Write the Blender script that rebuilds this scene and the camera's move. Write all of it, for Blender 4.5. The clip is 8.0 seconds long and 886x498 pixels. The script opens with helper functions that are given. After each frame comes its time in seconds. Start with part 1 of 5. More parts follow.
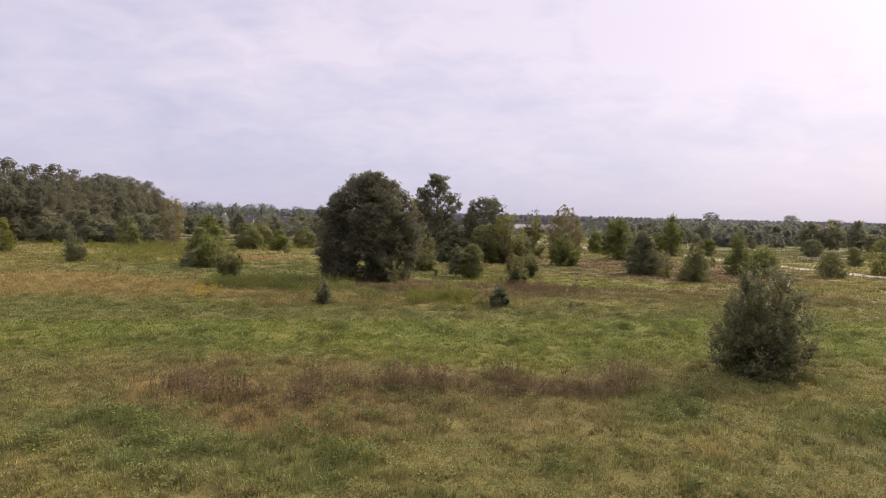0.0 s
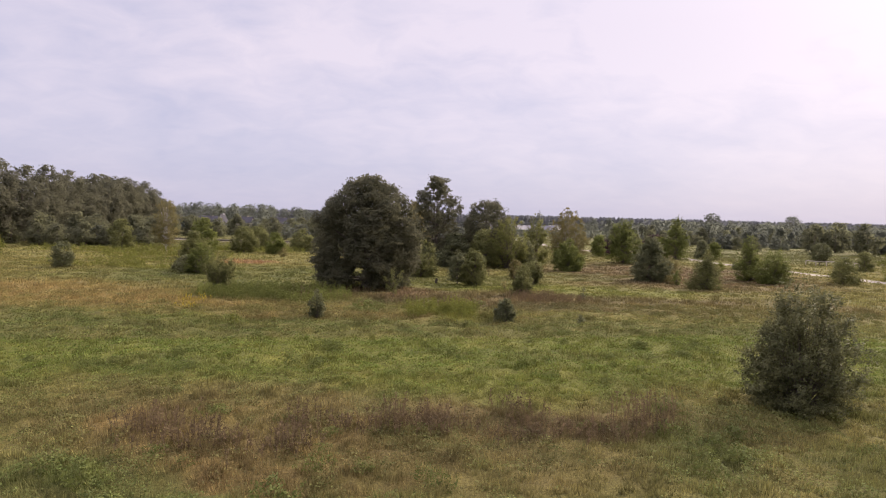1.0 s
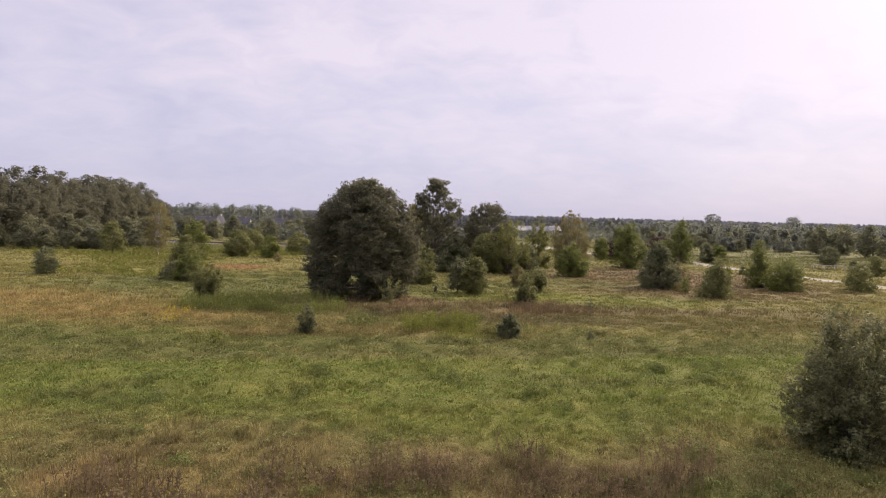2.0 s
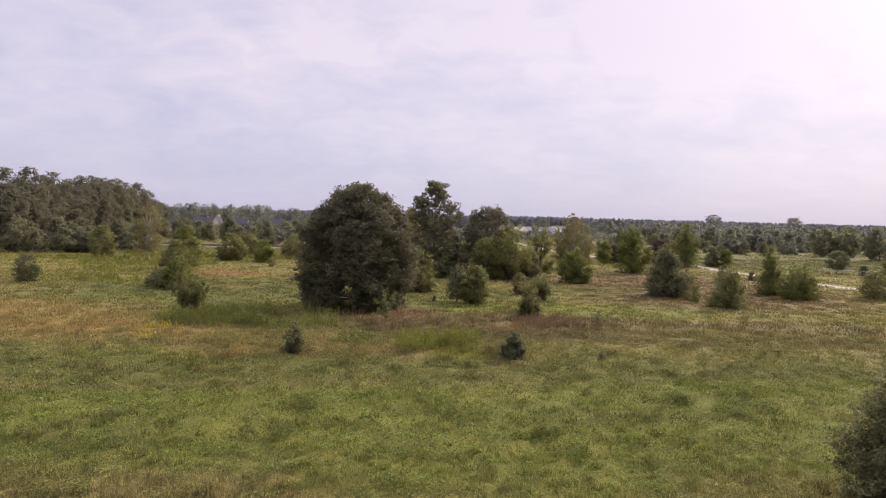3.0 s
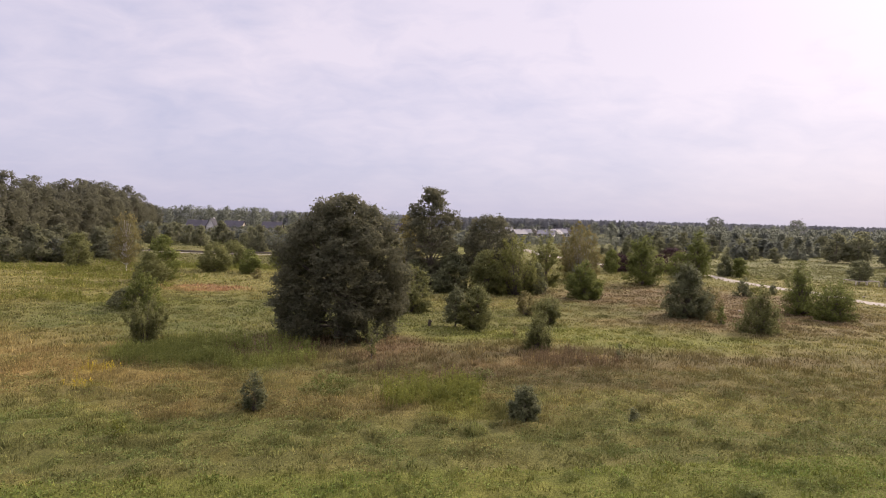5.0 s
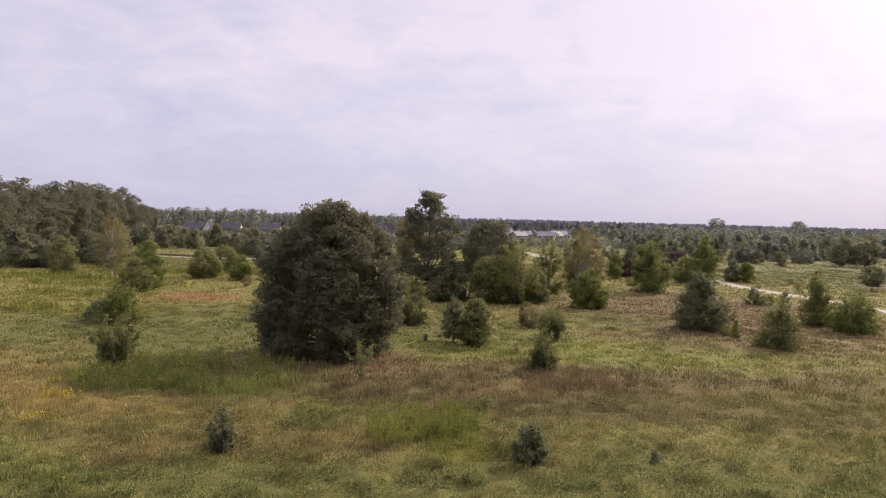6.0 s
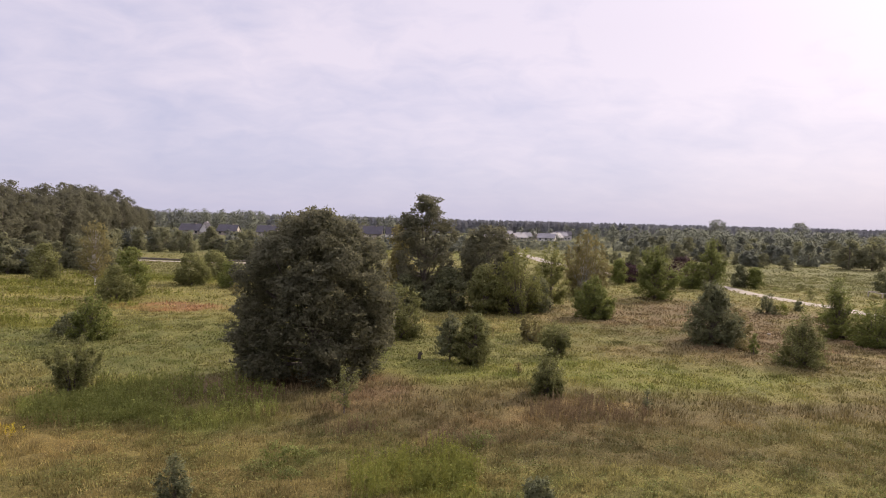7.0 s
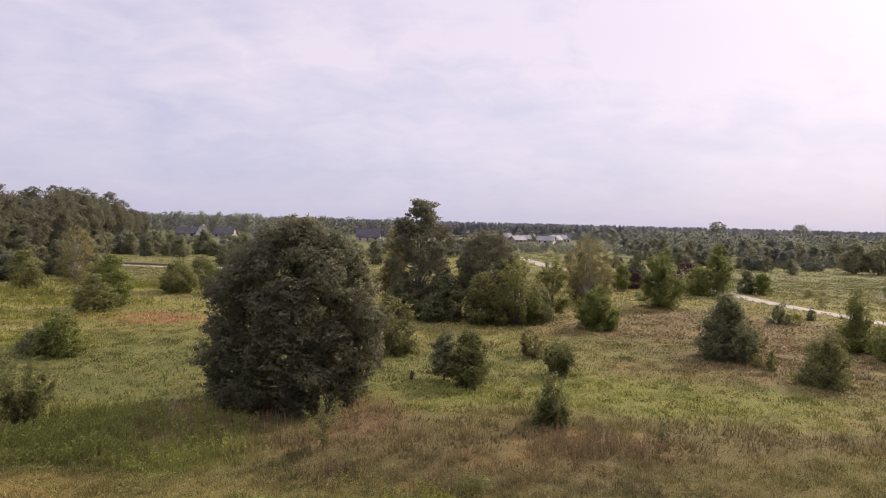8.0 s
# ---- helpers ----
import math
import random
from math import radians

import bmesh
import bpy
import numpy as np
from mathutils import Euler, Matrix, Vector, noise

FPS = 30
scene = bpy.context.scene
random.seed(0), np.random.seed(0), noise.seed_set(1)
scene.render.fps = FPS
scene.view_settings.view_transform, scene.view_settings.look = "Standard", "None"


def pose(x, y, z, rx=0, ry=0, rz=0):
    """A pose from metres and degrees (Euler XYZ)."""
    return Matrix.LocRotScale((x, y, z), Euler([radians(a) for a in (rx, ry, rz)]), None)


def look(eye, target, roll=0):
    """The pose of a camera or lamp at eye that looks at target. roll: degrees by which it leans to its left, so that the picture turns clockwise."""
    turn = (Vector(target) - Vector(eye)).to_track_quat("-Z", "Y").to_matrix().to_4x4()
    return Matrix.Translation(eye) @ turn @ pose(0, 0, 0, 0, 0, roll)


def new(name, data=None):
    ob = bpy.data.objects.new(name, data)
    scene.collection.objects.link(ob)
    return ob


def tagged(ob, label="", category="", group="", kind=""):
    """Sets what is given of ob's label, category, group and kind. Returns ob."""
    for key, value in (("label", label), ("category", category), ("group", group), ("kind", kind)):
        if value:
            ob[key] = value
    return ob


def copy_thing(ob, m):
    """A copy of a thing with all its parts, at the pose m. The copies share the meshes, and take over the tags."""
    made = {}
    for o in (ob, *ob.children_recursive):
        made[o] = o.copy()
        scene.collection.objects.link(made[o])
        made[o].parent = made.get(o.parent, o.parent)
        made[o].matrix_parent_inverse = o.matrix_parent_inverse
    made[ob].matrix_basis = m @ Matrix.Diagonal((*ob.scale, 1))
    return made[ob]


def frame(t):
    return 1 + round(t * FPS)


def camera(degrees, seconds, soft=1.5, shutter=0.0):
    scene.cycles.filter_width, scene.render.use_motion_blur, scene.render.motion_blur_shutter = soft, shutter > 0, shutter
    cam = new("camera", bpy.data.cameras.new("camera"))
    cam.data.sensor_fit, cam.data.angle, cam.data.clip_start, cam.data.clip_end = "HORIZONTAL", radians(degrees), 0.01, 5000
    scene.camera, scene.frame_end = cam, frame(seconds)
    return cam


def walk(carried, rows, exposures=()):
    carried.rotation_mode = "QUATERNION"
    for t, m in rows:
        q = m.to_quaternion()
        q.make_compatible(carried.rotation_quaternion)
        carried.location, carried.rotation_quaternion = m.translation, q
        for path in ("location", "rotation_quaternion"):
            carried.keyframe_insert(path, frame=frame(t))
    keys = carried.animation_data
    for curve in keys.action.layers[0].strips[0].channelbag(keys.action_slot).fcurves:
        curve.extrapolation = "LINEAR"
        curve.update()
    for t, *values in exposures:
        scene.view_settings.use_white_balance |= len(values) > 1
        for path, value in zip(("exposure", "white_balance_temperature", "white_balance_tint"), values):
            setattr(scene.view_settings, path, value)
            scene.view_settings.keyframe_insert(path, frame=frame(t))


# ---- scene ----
cam = camera(72.0, 8.0, soft=0.95)
PATH = [
    (0.0, (0.198, 1.966, 6.714), (-0.698, 101.861, 2.230), 1.401),
    (0.5, (0.105, 3.445, 7.039), (-0.813, 103.341, 2.561), 1.444),
    (1.0, (0.033, 4.873, 7.323), (-0.824, 104.769, 2.855), 1.491),
    (1.5, (-0.031, 6.448, 7.634), (-0.815, 106.346, 3.182), 1.502),
    (3.0, (-0.028, 11.346, 8.613), (-0.684, 111.243, 4.119), 1.540),
    (3.5, (-0.010, 13.184, 9.039), (-0.642, 113.083, 4.582), 1.583),
    (4.0, (0.054, 14.923, 9.347), (-0.561, 114.825, 4.947), 1.564),
    (4.5, (0.074, 16.876, 9.650), (-0.482, 116.778, 5.256), 1.562),
    (6.0, (0.333, 22.665, 10.558), (-0.154, 122.576, 6.366), 1.525),
    (6.5, (0.454, 24.849, 10.874), (0.011, 124.764, 6.757), 1.488),
    (7.0, (0.626, 26.878, 11.177), (0.204, 126.796, 7.142), 1.495),
    (7.5, (0.821, 29.022, 11.502), (0.428, 128.946, 7.619), 1.482),
    (8.0, (0.993, 30.815, 11.717), (0.715, 130.746, 7.996), 1.455),
]
walk(cam, [(t, look(eye, target, roll)) for t, eye, target, roll in PATH], exposures=((0.0, 0.9, 6500, 17), (8.0, 0.9, 6500, 17)))

# ---- light ----
SUN_TO = Vector((0.75, 0.66, 0.0)).normalized()
SUN_UP = radians(35)
SUN_DIR = Vector((SUN_TO.x * math.cos(SUN_UP), SUN_TO.y * math.cos(SUN_UP), math.sin(SUN_UP)))
sun = new("sun", bpy.data.lights.new("sun", "SUN"))
sun.data.energy, sun.data.angle, sun.data.color = 4.0, radians(0.9), (1.0, 0.88, 0.70)
sun.matrix_world = look(SUN_DIR * 200, (0, 0, 0))

world = bpy.data.worlds.new("hazy_sky")
scene.world = world
world.use_nodes = True
wt = world.node_tree
wt.nodes.clear()


def wnode(kind, **inputs):
    n = wt.nodes.new(kind)
    for key, value in inputs.items():
        n.inputs[key.replace("_", " ")].default_value = value
    return n


def wmath(op, a, b=None, clamp=False):
    n = wt.nodes.new("ShaderNodeMath")
    n.operation, n.use_clamp = op, clamp
    for i, v in enumerate((a, b)):
        if v is None:
            continue
        if isinstance(v, (int, float)):
            n.inputs[i].default_value = v
        else:
            wt.links.new(v, n.inputs[i])
    return n.outputs[0]


def wmix(fac, a, b):
    n = wt.nodes.new("ShaderNodeMix")
    n.data_type = "RGBA"
    for sock, v in ((n.inputs[0], fac), (n.inputs[6], a), (n.inputs[7], b)):
        if isinstance(v, (tuple, float, int)):
            sock.default_value = v
        else:
            wt.links.new(v, sock)
    return n.outputs[2]


def build_sky():
    sky = wt.nodes.new("ShaderNodeTexSky")
    sky.sky_type, sky.sun_disc = "NISHITA", False
    sky.sun_elevation, sky.sun_rotation = SUN_UP, math.atan2(SUN_TO.x, SUN_TO.y)
    sky.air_density, sky.dust_density, sky.altitude = 1.0, 3.0, 150
    scaled = wmix(1.0, (0, 0, 0, 1), sky.outputs[0])
    mul = wt.nodes.new("ShaderNodeVectorMath")
    mul.operation = "SCALE"
    mul.inputs[3].default_value = 0.10
    wt.links.new(scaled, mul.inputs[0])
    coord = wt.nodes.new("ShaderNodeTexCoord")
    sep = wt.nodes.new("ShaderNodeSeparateXYZ")
    wt.links.new(coord.outputs["Generated"], sep.inputs[0])
    up = wmath("MAXIMUM", sep.outputs[2], 0.0)
    # a layer of thin broken cloud, drawn out flat towards the horizon
    flat = wt.nodes.new("ShaderNodeVectorMath")
    flat.operation = "SCALE"
    wt.links.new(coord.outputs["Generated"], flat.inputs[0])
    wt.links.new(wmath("DIVIDE", 1.0, wmath("ADD", up, 0.30)), flat.inputs[3])
    squash = wt.nodes.new("ShaderNodeMapping")
    squash.inputs["Scale"].default_value = (1.5, 1.9, 1.0)
    squash.inputs["Location"].default_value = (0.35, 0.1, 0.4)
    wt.links.new(flat.outputs[0], squash.inputs[0])
    n1 = wnode("ShaderNodeTexNoise", Scale=1.1, Detail=5.0, Roughness=0.5, Distortion=0.2)
    wt.links.new(squash.outputs[0], n1.inputs["Vector"])
    n2 = wnode("ShaderNodeTexNoise", Scale=4.2, Detail=6.0, Roughness=0.55, Distortion=0.5)
    wt.links.new(squash.outputs[0], n2.inputs["Vector"])
    # glow of the veiled sun, wide and smooth
    toward = wt.nodes.new("ShaderNodeVectorMath")
    toward.operation = "DOT_PRODUCT"
    toward.inputs[1].default_value = SUN_DIR
    wt.links.new(coord.outputs["Generated"], toward.inputs[0])
    near_sun = wmath("MAXIMUM", toward.outputs["Value"], 0.0)
    halo = wmath("ADD", wmath("MULTIPLY", wmath("POWER", near_sun, 40.0), 0.7), wmath("MULTIPLY", wmath("MAXIMUM", wmath("SUBTRACT", up, 0.36), 0.0), 8.5))
    lift = wmath("MULTIPLY", wmath("SUBTRACT", up, 0.02), 3.9, clamp=True)
    patches = wmath("ADD", wmath("MULTIPLY", wmath("SUBTRACT", n1.outputs[0], 0.5), 2.1), wmath("MULTIPLY", wmath("SUBTRACT", n2.outputs[0], 0.5), 1.5))
    patches = wmath("MULTIPLY", patches, wmath("ADD", 0.18, wmath("MULTIPLY", lift, 0.75)))
    cover = wmath("ADD", wmath("MULTIPLY", lift, wmath("ADD", 0.48, wmath("MULTIPLY", wmath("POWER", near_sun, 2.0), 0.70))), 0.12)
    cover = wmath("ADD", cover, patches, clamp=True)
    veil = wmix(cover, (0.306, 0.312, 0.400, 1), (0.462, 0.427, 0.472, 1))
    bright = wt.nodes.new("ShaderNodeVectorMath")
    bright.operation = "SCALE"
    wt.links.new(veil, bright.inputs[0])
    wt.links.new(wmath("ADD", halo, 0.97), bright.inputs[3])
    veil = bright.outputs[0]
    # the veil thins out towards the zenith
    thin = wmath("MULTIPLY", wmath("SUBTRACT", up, 0.30), 1.3, clamp=True)
    amount = wmath("SUBTRACT", 0.90, wmath("MULTIPLY", thin, 0.35))
    colour = wmix(amount, mul.outputs[0], veil)
    bg = wnode("ShaderNodeBackground", Strength=1.0)
    wt.links.new(colour, bg.inputs[0])
    out = wt.nodes.new("ShaderNodeOutputWorld")
    wt.links.new(bg.outputs[0], out.inputs[0])


build_sky()

# ---- materials ----


def material(name):
    m = bpy.data.materials.new(name)
    m.use_nodes = True
    nt = m.node_tree
    nt.nodes.clear()
    return m, nt


def link(nt, a, b):
    nt.links.new(a, b)


def noise_node(nt, scale, detail=4.0, rough=0.6, vector=None):
    n = nt.nodes.new("ShaderNodeTexNoise")
    n.inputs["Scale"].default_value, n.inputs["Detail"].default_value, n.inputs["Roughness"].default_value = scale, detail, rough
    if vector is None:
        g = nt.nodes.new("ShaderNodeNewGeometry")
        vector = g.outputs["Position"]
    nt.links.new(vector, n.inputs["Vector"])
    return n.outputs[0]


def ramp(nt, fac, stops):
    r = nt.nodes.new("ShaderNodeValToRGB")
    while len(r.color_ramp.elements) < len(stops):
        r.color_ramp.elements.new(0.5)
    for e, (p, c) in zip(r.color_ramp.elements, stops):
        e.position, e.color = p, (*c, 1)
    nt.links.new(fac, r.inputs[0])
    return r.outputs[0]


def times(nt, a, b, fac=1.0):
    n = nt.nodes.new("ShaderNodeMix")
    n.data_type, n.blend_type = "RGBA", "MULTIPLY"
    n.inputs[0].default_value = fac
    nt.links.new(a, n.inputs[6])
    nt.links.new(b, n.inputs[7])
    return n.outputs[2]


def finish(nt, colour, rough=0.8, bump=None, strength=0.3, distance=0.05, translucent=0.0, specular=0.3):
    bsdf = nt.nodes.new("ShaderNodeBsdfPrincipled")
    nt.links.new(colour, bsdf.inputs["Base Color"])
    bsdf.inputs["Roughness"].default_value = rough
    bsdf.inputs["Specular IOR Level"].default_value = specular
    if bump is not None:
        b = nt.nodes.new("ShaderNodeBump")
        b.inputs["Strength"].default_value, b.inputs["Distance"].default_value = strength, distance
        nt.links.new(bump, b.inputs["Height"])
        nt.links.new(b.outputs[0], bsdf.inputs["Normal"])
    out = nt.nodes.new("ShaderNodeOutputMaterial")
    last = bsdf.outputs[0]
    if translucent > 0:
        tr = nt.nodes.new("ShaderNodeBsdfTranslucent")
        nt.links.new(colour, tr.inputs[0])
        mx = nt.nodes.new("ShaderNodeMixShader")
        mx.inputs[0].default_value = translucent
        nt.links.new(last, mx.inputs[1])
        nt.links.new(tr.outputs[0], mx.inputs[2])
        last = mx.outputs[0]
    nt.links.new(last, out.inputs[0])


def leaf_material(name, dark, mid, light, translucent=0.46, specular=0.06, rough=0.7, patch=0.9, low=(0.72, 0.74, 0.72), high=(1.25, 1.22, 1.15)):
    m, nt = material(name)
    geo = nt.nodes.new("ShaderNodeNewGeometry")
    leaf = ramp(nt, geo.outputs["Random Per Island"], [(0.0, dark), (0.55, mid), (1.0, light)])
    shade = ramp(nt, noise_node(nt, patch, 3.0), [(0.3, low), (0.7, high)])
    finish(nt, times(nt, leaf, shade), rough, translucent=translucent, specular=specular)
    return m


def bark_material(name, dark, light, scale=9.0):
    m, nt = material(name)
    n = noise_node(nt, scale, 6.0, 0.7)
    finish(nt, ramp(nt, n, [(0.3, dark), (0.7, light)]), 0.9, bump=n, strength=0.6, distance=0.03)
    return m


def plain_material(name, dark, light, scale=3.0, rough=0.8, bump=0.2):
    m, nt = material(name)
    n = noise_node(nt, scale, 6.0, 0.65)
    big = ramp(nt, noise_node(nt, scale * 0.13, 2.0), [(0.3, (0.82, 0.82, 0.82)), (0.7, (1.12, 1.12, 1.12))])
    finish(nt, times(nt, ramp(nt, n, [(0.25, dark), (0.75, light)]), big), rough, bump=n, strength=bump, specular=0.1)
    return m


def tone_material(name, low, high, translucent, bump=None, island=True, scale=1.6):
    """Vegetation whose species colour is stored with the plants, varied blade by blade and by patches."""
    m, nt = material(name)
    at = nt.nodes.new("ShaderNodeAttribute")
    at.attribute_name = "tone"
    colour = at.outputs["Color"]
    if island:
        geo = nt.nodes.new("ShaderNodeNewGeometry")
        colour = times(nt, colour, ramp(nt, geo.outputs["Random Per Island"], [(0.0, low), (1.0, high)]))
    fine = noise_node(nt, scale, 6.0, 0.68)
    colour = times(nt, colour, ramp(nt, fine, [(0.28, (0.72, 0.72, 0.70)), (0.72, (1.25, 1.22, 1.18))]))
    if bump:
        grain = noise_node(nt, 9.0, 8.0, 0.8)
        colour = times(nt, colour, ramp(nt, grain, [(0.34, (0.42, 0.42, 0.42)), (0.66, (1.5, 1.46, 1.36))]))
        finish(nt, colour, 0.95, bump=grain, strength=bump, distance=0.25, specular=0.1)
    else:
        finish(nt, colour, 0.8, translucent=translucent, specular=0.06)
    return m


M_GROUND = tone_material("meadow_soil", (1, 1, 1), (1, 1, 1), 0, bump=0.8, island=False, scale=0.5)
M_GRASS = tone_material("grass_blades", (0.68, 0.68, 0.68), (1.30, 1.28, 1.25), 0.30, scale=0.35)
M_OAK = leaf_material("oak_leaves", (0.084, 0.082, 0.053), (0.096, 0.094, 0.060), (0.115, 0.114, 0.071), 0.52, 0.02, 0.7)
M_GREEN = leaf_material("green_leaves", (0.074, 0.085, 0.024), (0.110, 0.125, 0.034), (0.155, 0.168, 0.050))
M_BUSH = leaf_material("bush_leaves", (0.086, 0.089, 0.034), (0.120, 0.124, 0.046), (0.165, 0.166, 0.066))
M_OLIVE = leaf_material("olive_leaves", (0.092, 0.096, 0.030), (0.132, 0.136, 0.042), (0.178, 0.176, 0.060), 0.5)
M_WILLOW = leaf_material("willow_leaves", (0.070, 0.072, 0.034), (0.098, 0.100, 0.046), (0.150, 0.150, 0.070), 0.45, 0.08, 0.6)
M_DARK = leaf_material("dark_leaves", (0.076, 0.080, 0.044), (0.103, 0.108, 0.056), (0.138, 0.144, 0.072), 0.45)
M_LIME = leaf_material("yellow_green_leaves", (0.075, 0.085, 0.018), (0.12, 0.13, 0.028), (0.18, 0.18, 0.045), 0.35)
M_BIRCH = leaf_material("birch_leaves", (0.122, 0.106, 0.044), (0.154, 0.134, 0.056), (0.198, 0.172, 0.074), 0.45)
M_PURPLE = leaf_material("purple_leaves", (0.028, 0.015, 0.018), (0.045, 0.024, 0.026), (0.075, 0.045, 0.040), 0.15)
M_FOREST = leaf_material("forest_leaves", (0.080, 0.080, 0.054), (0.090, 0.090, 0.060), (0.101, 0.101, 0.066), 0.58, 0.04, 0.9, 0.14, (0.80, 0.78, 0.80), (1.16, 1.14, 1.08))
# far foliage: lightened and greyed, so the distance haze sits in the leaf colour
M_FAR_HAZE = leaf_material("hazed_distant_leaves", (0.100, 0.106, 0.086), (0.107, 0.113, 0.091), (0.114, 0.120, 0.096), 0.80, 0.03, 0.9, 0.11, (0.74, 0.77, 0.84), (1.20, 1.20, 1.06))
# horizon pines: needle colour made pale and bluish to stand for haze
M_PINE_HAZE = leaf_material("hazed_distant_needles", (0.205, 0.210, 0.222), (0.215, 0.220, 0.232), (0.225, 0.230, 0.242), 0.68, 0.06, 0.9)
M_COPSE = leaf_material("copse_leaves", (0.094, 0.096, 0.058), (0.112, 0.115, 0.067), (0.132, 0.134, 0.076), 0.6, 0.06, 0.9, 0.16, (0.66, 0.66, 0.72), (1.30, 1.28, 1.12))
M_BARK = bark_material("grey_brown_bark", (0.035, 0.028, 0.022), (0.11, 0.09, 0.07))
M_WHITEBARK = bark_material("birch_bark", (0.10, 0.09, 0.08), (0.55, 0.52, 0.47), 5.0)
M_SAND = plain_material("pale_sand", (0.125, 0.108, 0.084), (0.20, 0.178, 0.142), 1.3)
M_DITCH = plain_material("dark_bank_soil", (0.03, 0.025, 0.018), (0.07, 0.06, 0.04), 2.0)
M_WALLW = plain_material("white_render", (0.34, 0.33, 0.32), (0.47, 0.46, 0.44), 0.8)
M_WALLB = plain_material("tan_render", (0.22, 0.19, 0.155), (0.32, 0.28, 0.235), 0.8)
M_ROOFD = plain_material("dark_roof_tiles", (0.035, 0.033, 0.038), (0.065, 0.062, 0.068), 1.5, 0.9)
M_ROOFR = plain_material("weathered_grey_roof", (0.10, 0.097, 0.100), (0.165, 0.16, 0.163), 1.5, 0.6)
M_PANE = plain_material("dark_window_glass", (0.02, 0.025, 0.03), (0.04, 0.045, 0.05), 0.5, 0.1, 0.0)
M_WOOD = plain_material("grey_timber", (0.22, 0.19, 0.16), (0.42, 0.38, 0.33), 6.0)

# ---- building helpers ----


def fast_mesh(name, verts, faces, mat, tone=None, flat=False, normals=None):
    """A mesh from an array of vertices and an array of equal-sided faces."""
    verts, faces = np.asarray(verts, np.float32), np.asarray(faces, np.int32)
    me = bpy.data.meshes.new(name)
    k = faces.shape[1]
    me.vertices.add(len(verts))
    me.vertices.foreach_set("co", verts.ravel())
    me.loops.add(faces.size)
    me.loops.foreach_set("vertex_index", faces.ravel())
    me.polygons.add(len(faces))
    me.polygons.foreach_set("loop_start", np.arange(0, faces.size, k, dtype=np.int32))
    me.polygons.foreach_set("loop_total", np.full(len(faces), k, np.int32))
    if tone is not None:
        at = me.color_attributes.new("tone", "FLOAT_COLOR", "POINT")
        at.data.foreach_set("color", np.c_[tone, np.ones(len(tone))].astype(np.float32).ravel())
    me.update(calc_edges=True)
    if flat:
        me.shade_flat()
    if normals is not None:
        # soft shading of leaf masses
        me.normals_split_custom_set_from_vertices(np.asarray(normals, np.float32))
    me.materials.append(mat)
    return me


def part(name, me, parent, label=""):
    ob = new(name, me)
    ob.parent = parent
    if label:
        ob["label"] = label
    return ob


def thing(name, x, y, z, label, category, group="", turn=0.0):
    root = new(name)
    root.empty_display_size = 0.3
    root.matrix_basis = pose(x, y, z, 0, 0, turn)
    return tagged(root, label, category, group)


def ground_z(x, y):
    return 0.16 * np.sin(x / 17.0 + 1.0) * np.sin(y / 21.0) + 0.07 * np.sin(x / 6.3 + y / 8.7) + 0.04 * np.sin(x / 3.1 - y / 2.7)


def turf_z(x, y):
    """Tussocky relief of the rough grass: small lumps near by, longer ridges beyond the mown line."""
    side = np.clip((30 - np.abs(x - 1)) / 8, 0, 1)
    rough = np.clip((42 - y) / 8, 0, 1) * (0.30 * vnoise(x, y, 0.9) + 0.15 * vnoise(x + 5, y + 3, 0.42) - 0.24)
    ridged = np.clip((y - 42 - 0.14 * x) / 1.5, 0, 1) * np.clip((60 - y) / 4, 0, 1) * (0.52 * vnoise(x * 0.42, y, 0.62) - 0.28)
    return side * (rough + ridged)


LATTICE = np.random.default_rng(7).random((64, 64))


def vnoise(x, y, scale):
    """Smooth noise between 0 and 1."""
    u, v = np.asarray(x, float) / scale + 1000.0, np.asarray(y, float) / scale + 1000.0
    i, j = np.floor(u).astype(int), np.floor(v).astype(int)
    fu, fv = u - i, v - j
    fu, fv = fu * fu * (3 - 2 * fu), fv * fv * (3 - 2 * fv)
    a, b = LATTICE[i % 64, j % 64], LATTICE[(i + 1) % 64, j % 64]
    c, d = LATTICE[i % 64, (j + 1) % 64], LATTICE[(i + 1) % 64, (j + 1) % 64]
    return (a * (1 - fu) + b * fu) * (1 - fv) + (c * (1 - fu) + d * fu) * fv


# kinds of growth on the meadow: colour and height in metres
OLIVE, GREEN, BROWN, UMBER = (0.162, 0.151, 0.054, 0.24), (0.132, 0.149, 0.037, 0.20), (0.150, 0.112, 0.056, 0.40), (0.110, 0.078, 0.048, 0.65)
RUST, NETTLE, SAGE, TAN = (0.175, 0.125, 0.056, 0.38), (0.118, 0.128, 0.044, 0.38), (0.122, 0.128, 0.044, 0.24), (0.220, 0.165, 0.066, 0.42)
DRAB, LAWN, REED, DRY = (0.101, 0.083, 0.040, 0.38), (0.104, 0.114, 0.039, 0.18), (0.132, 0.144, 0.036, 0.80), (0.140, 0.100, 0.058, 0.28)
HEATH, RED, GOLD, YELLOW = (0.118, 0.085, 0.052, 0.20), (0.200, 0.108, 0.058, 0.40), (0.152, 0.155, 0.034, 0.60), (0.24, 0.19, 0.04, 0.50)
HAY, FIELD = (0.135, 0.120, 0.043, 0.35), (0.100, 0.104, 0.044, 0.30)
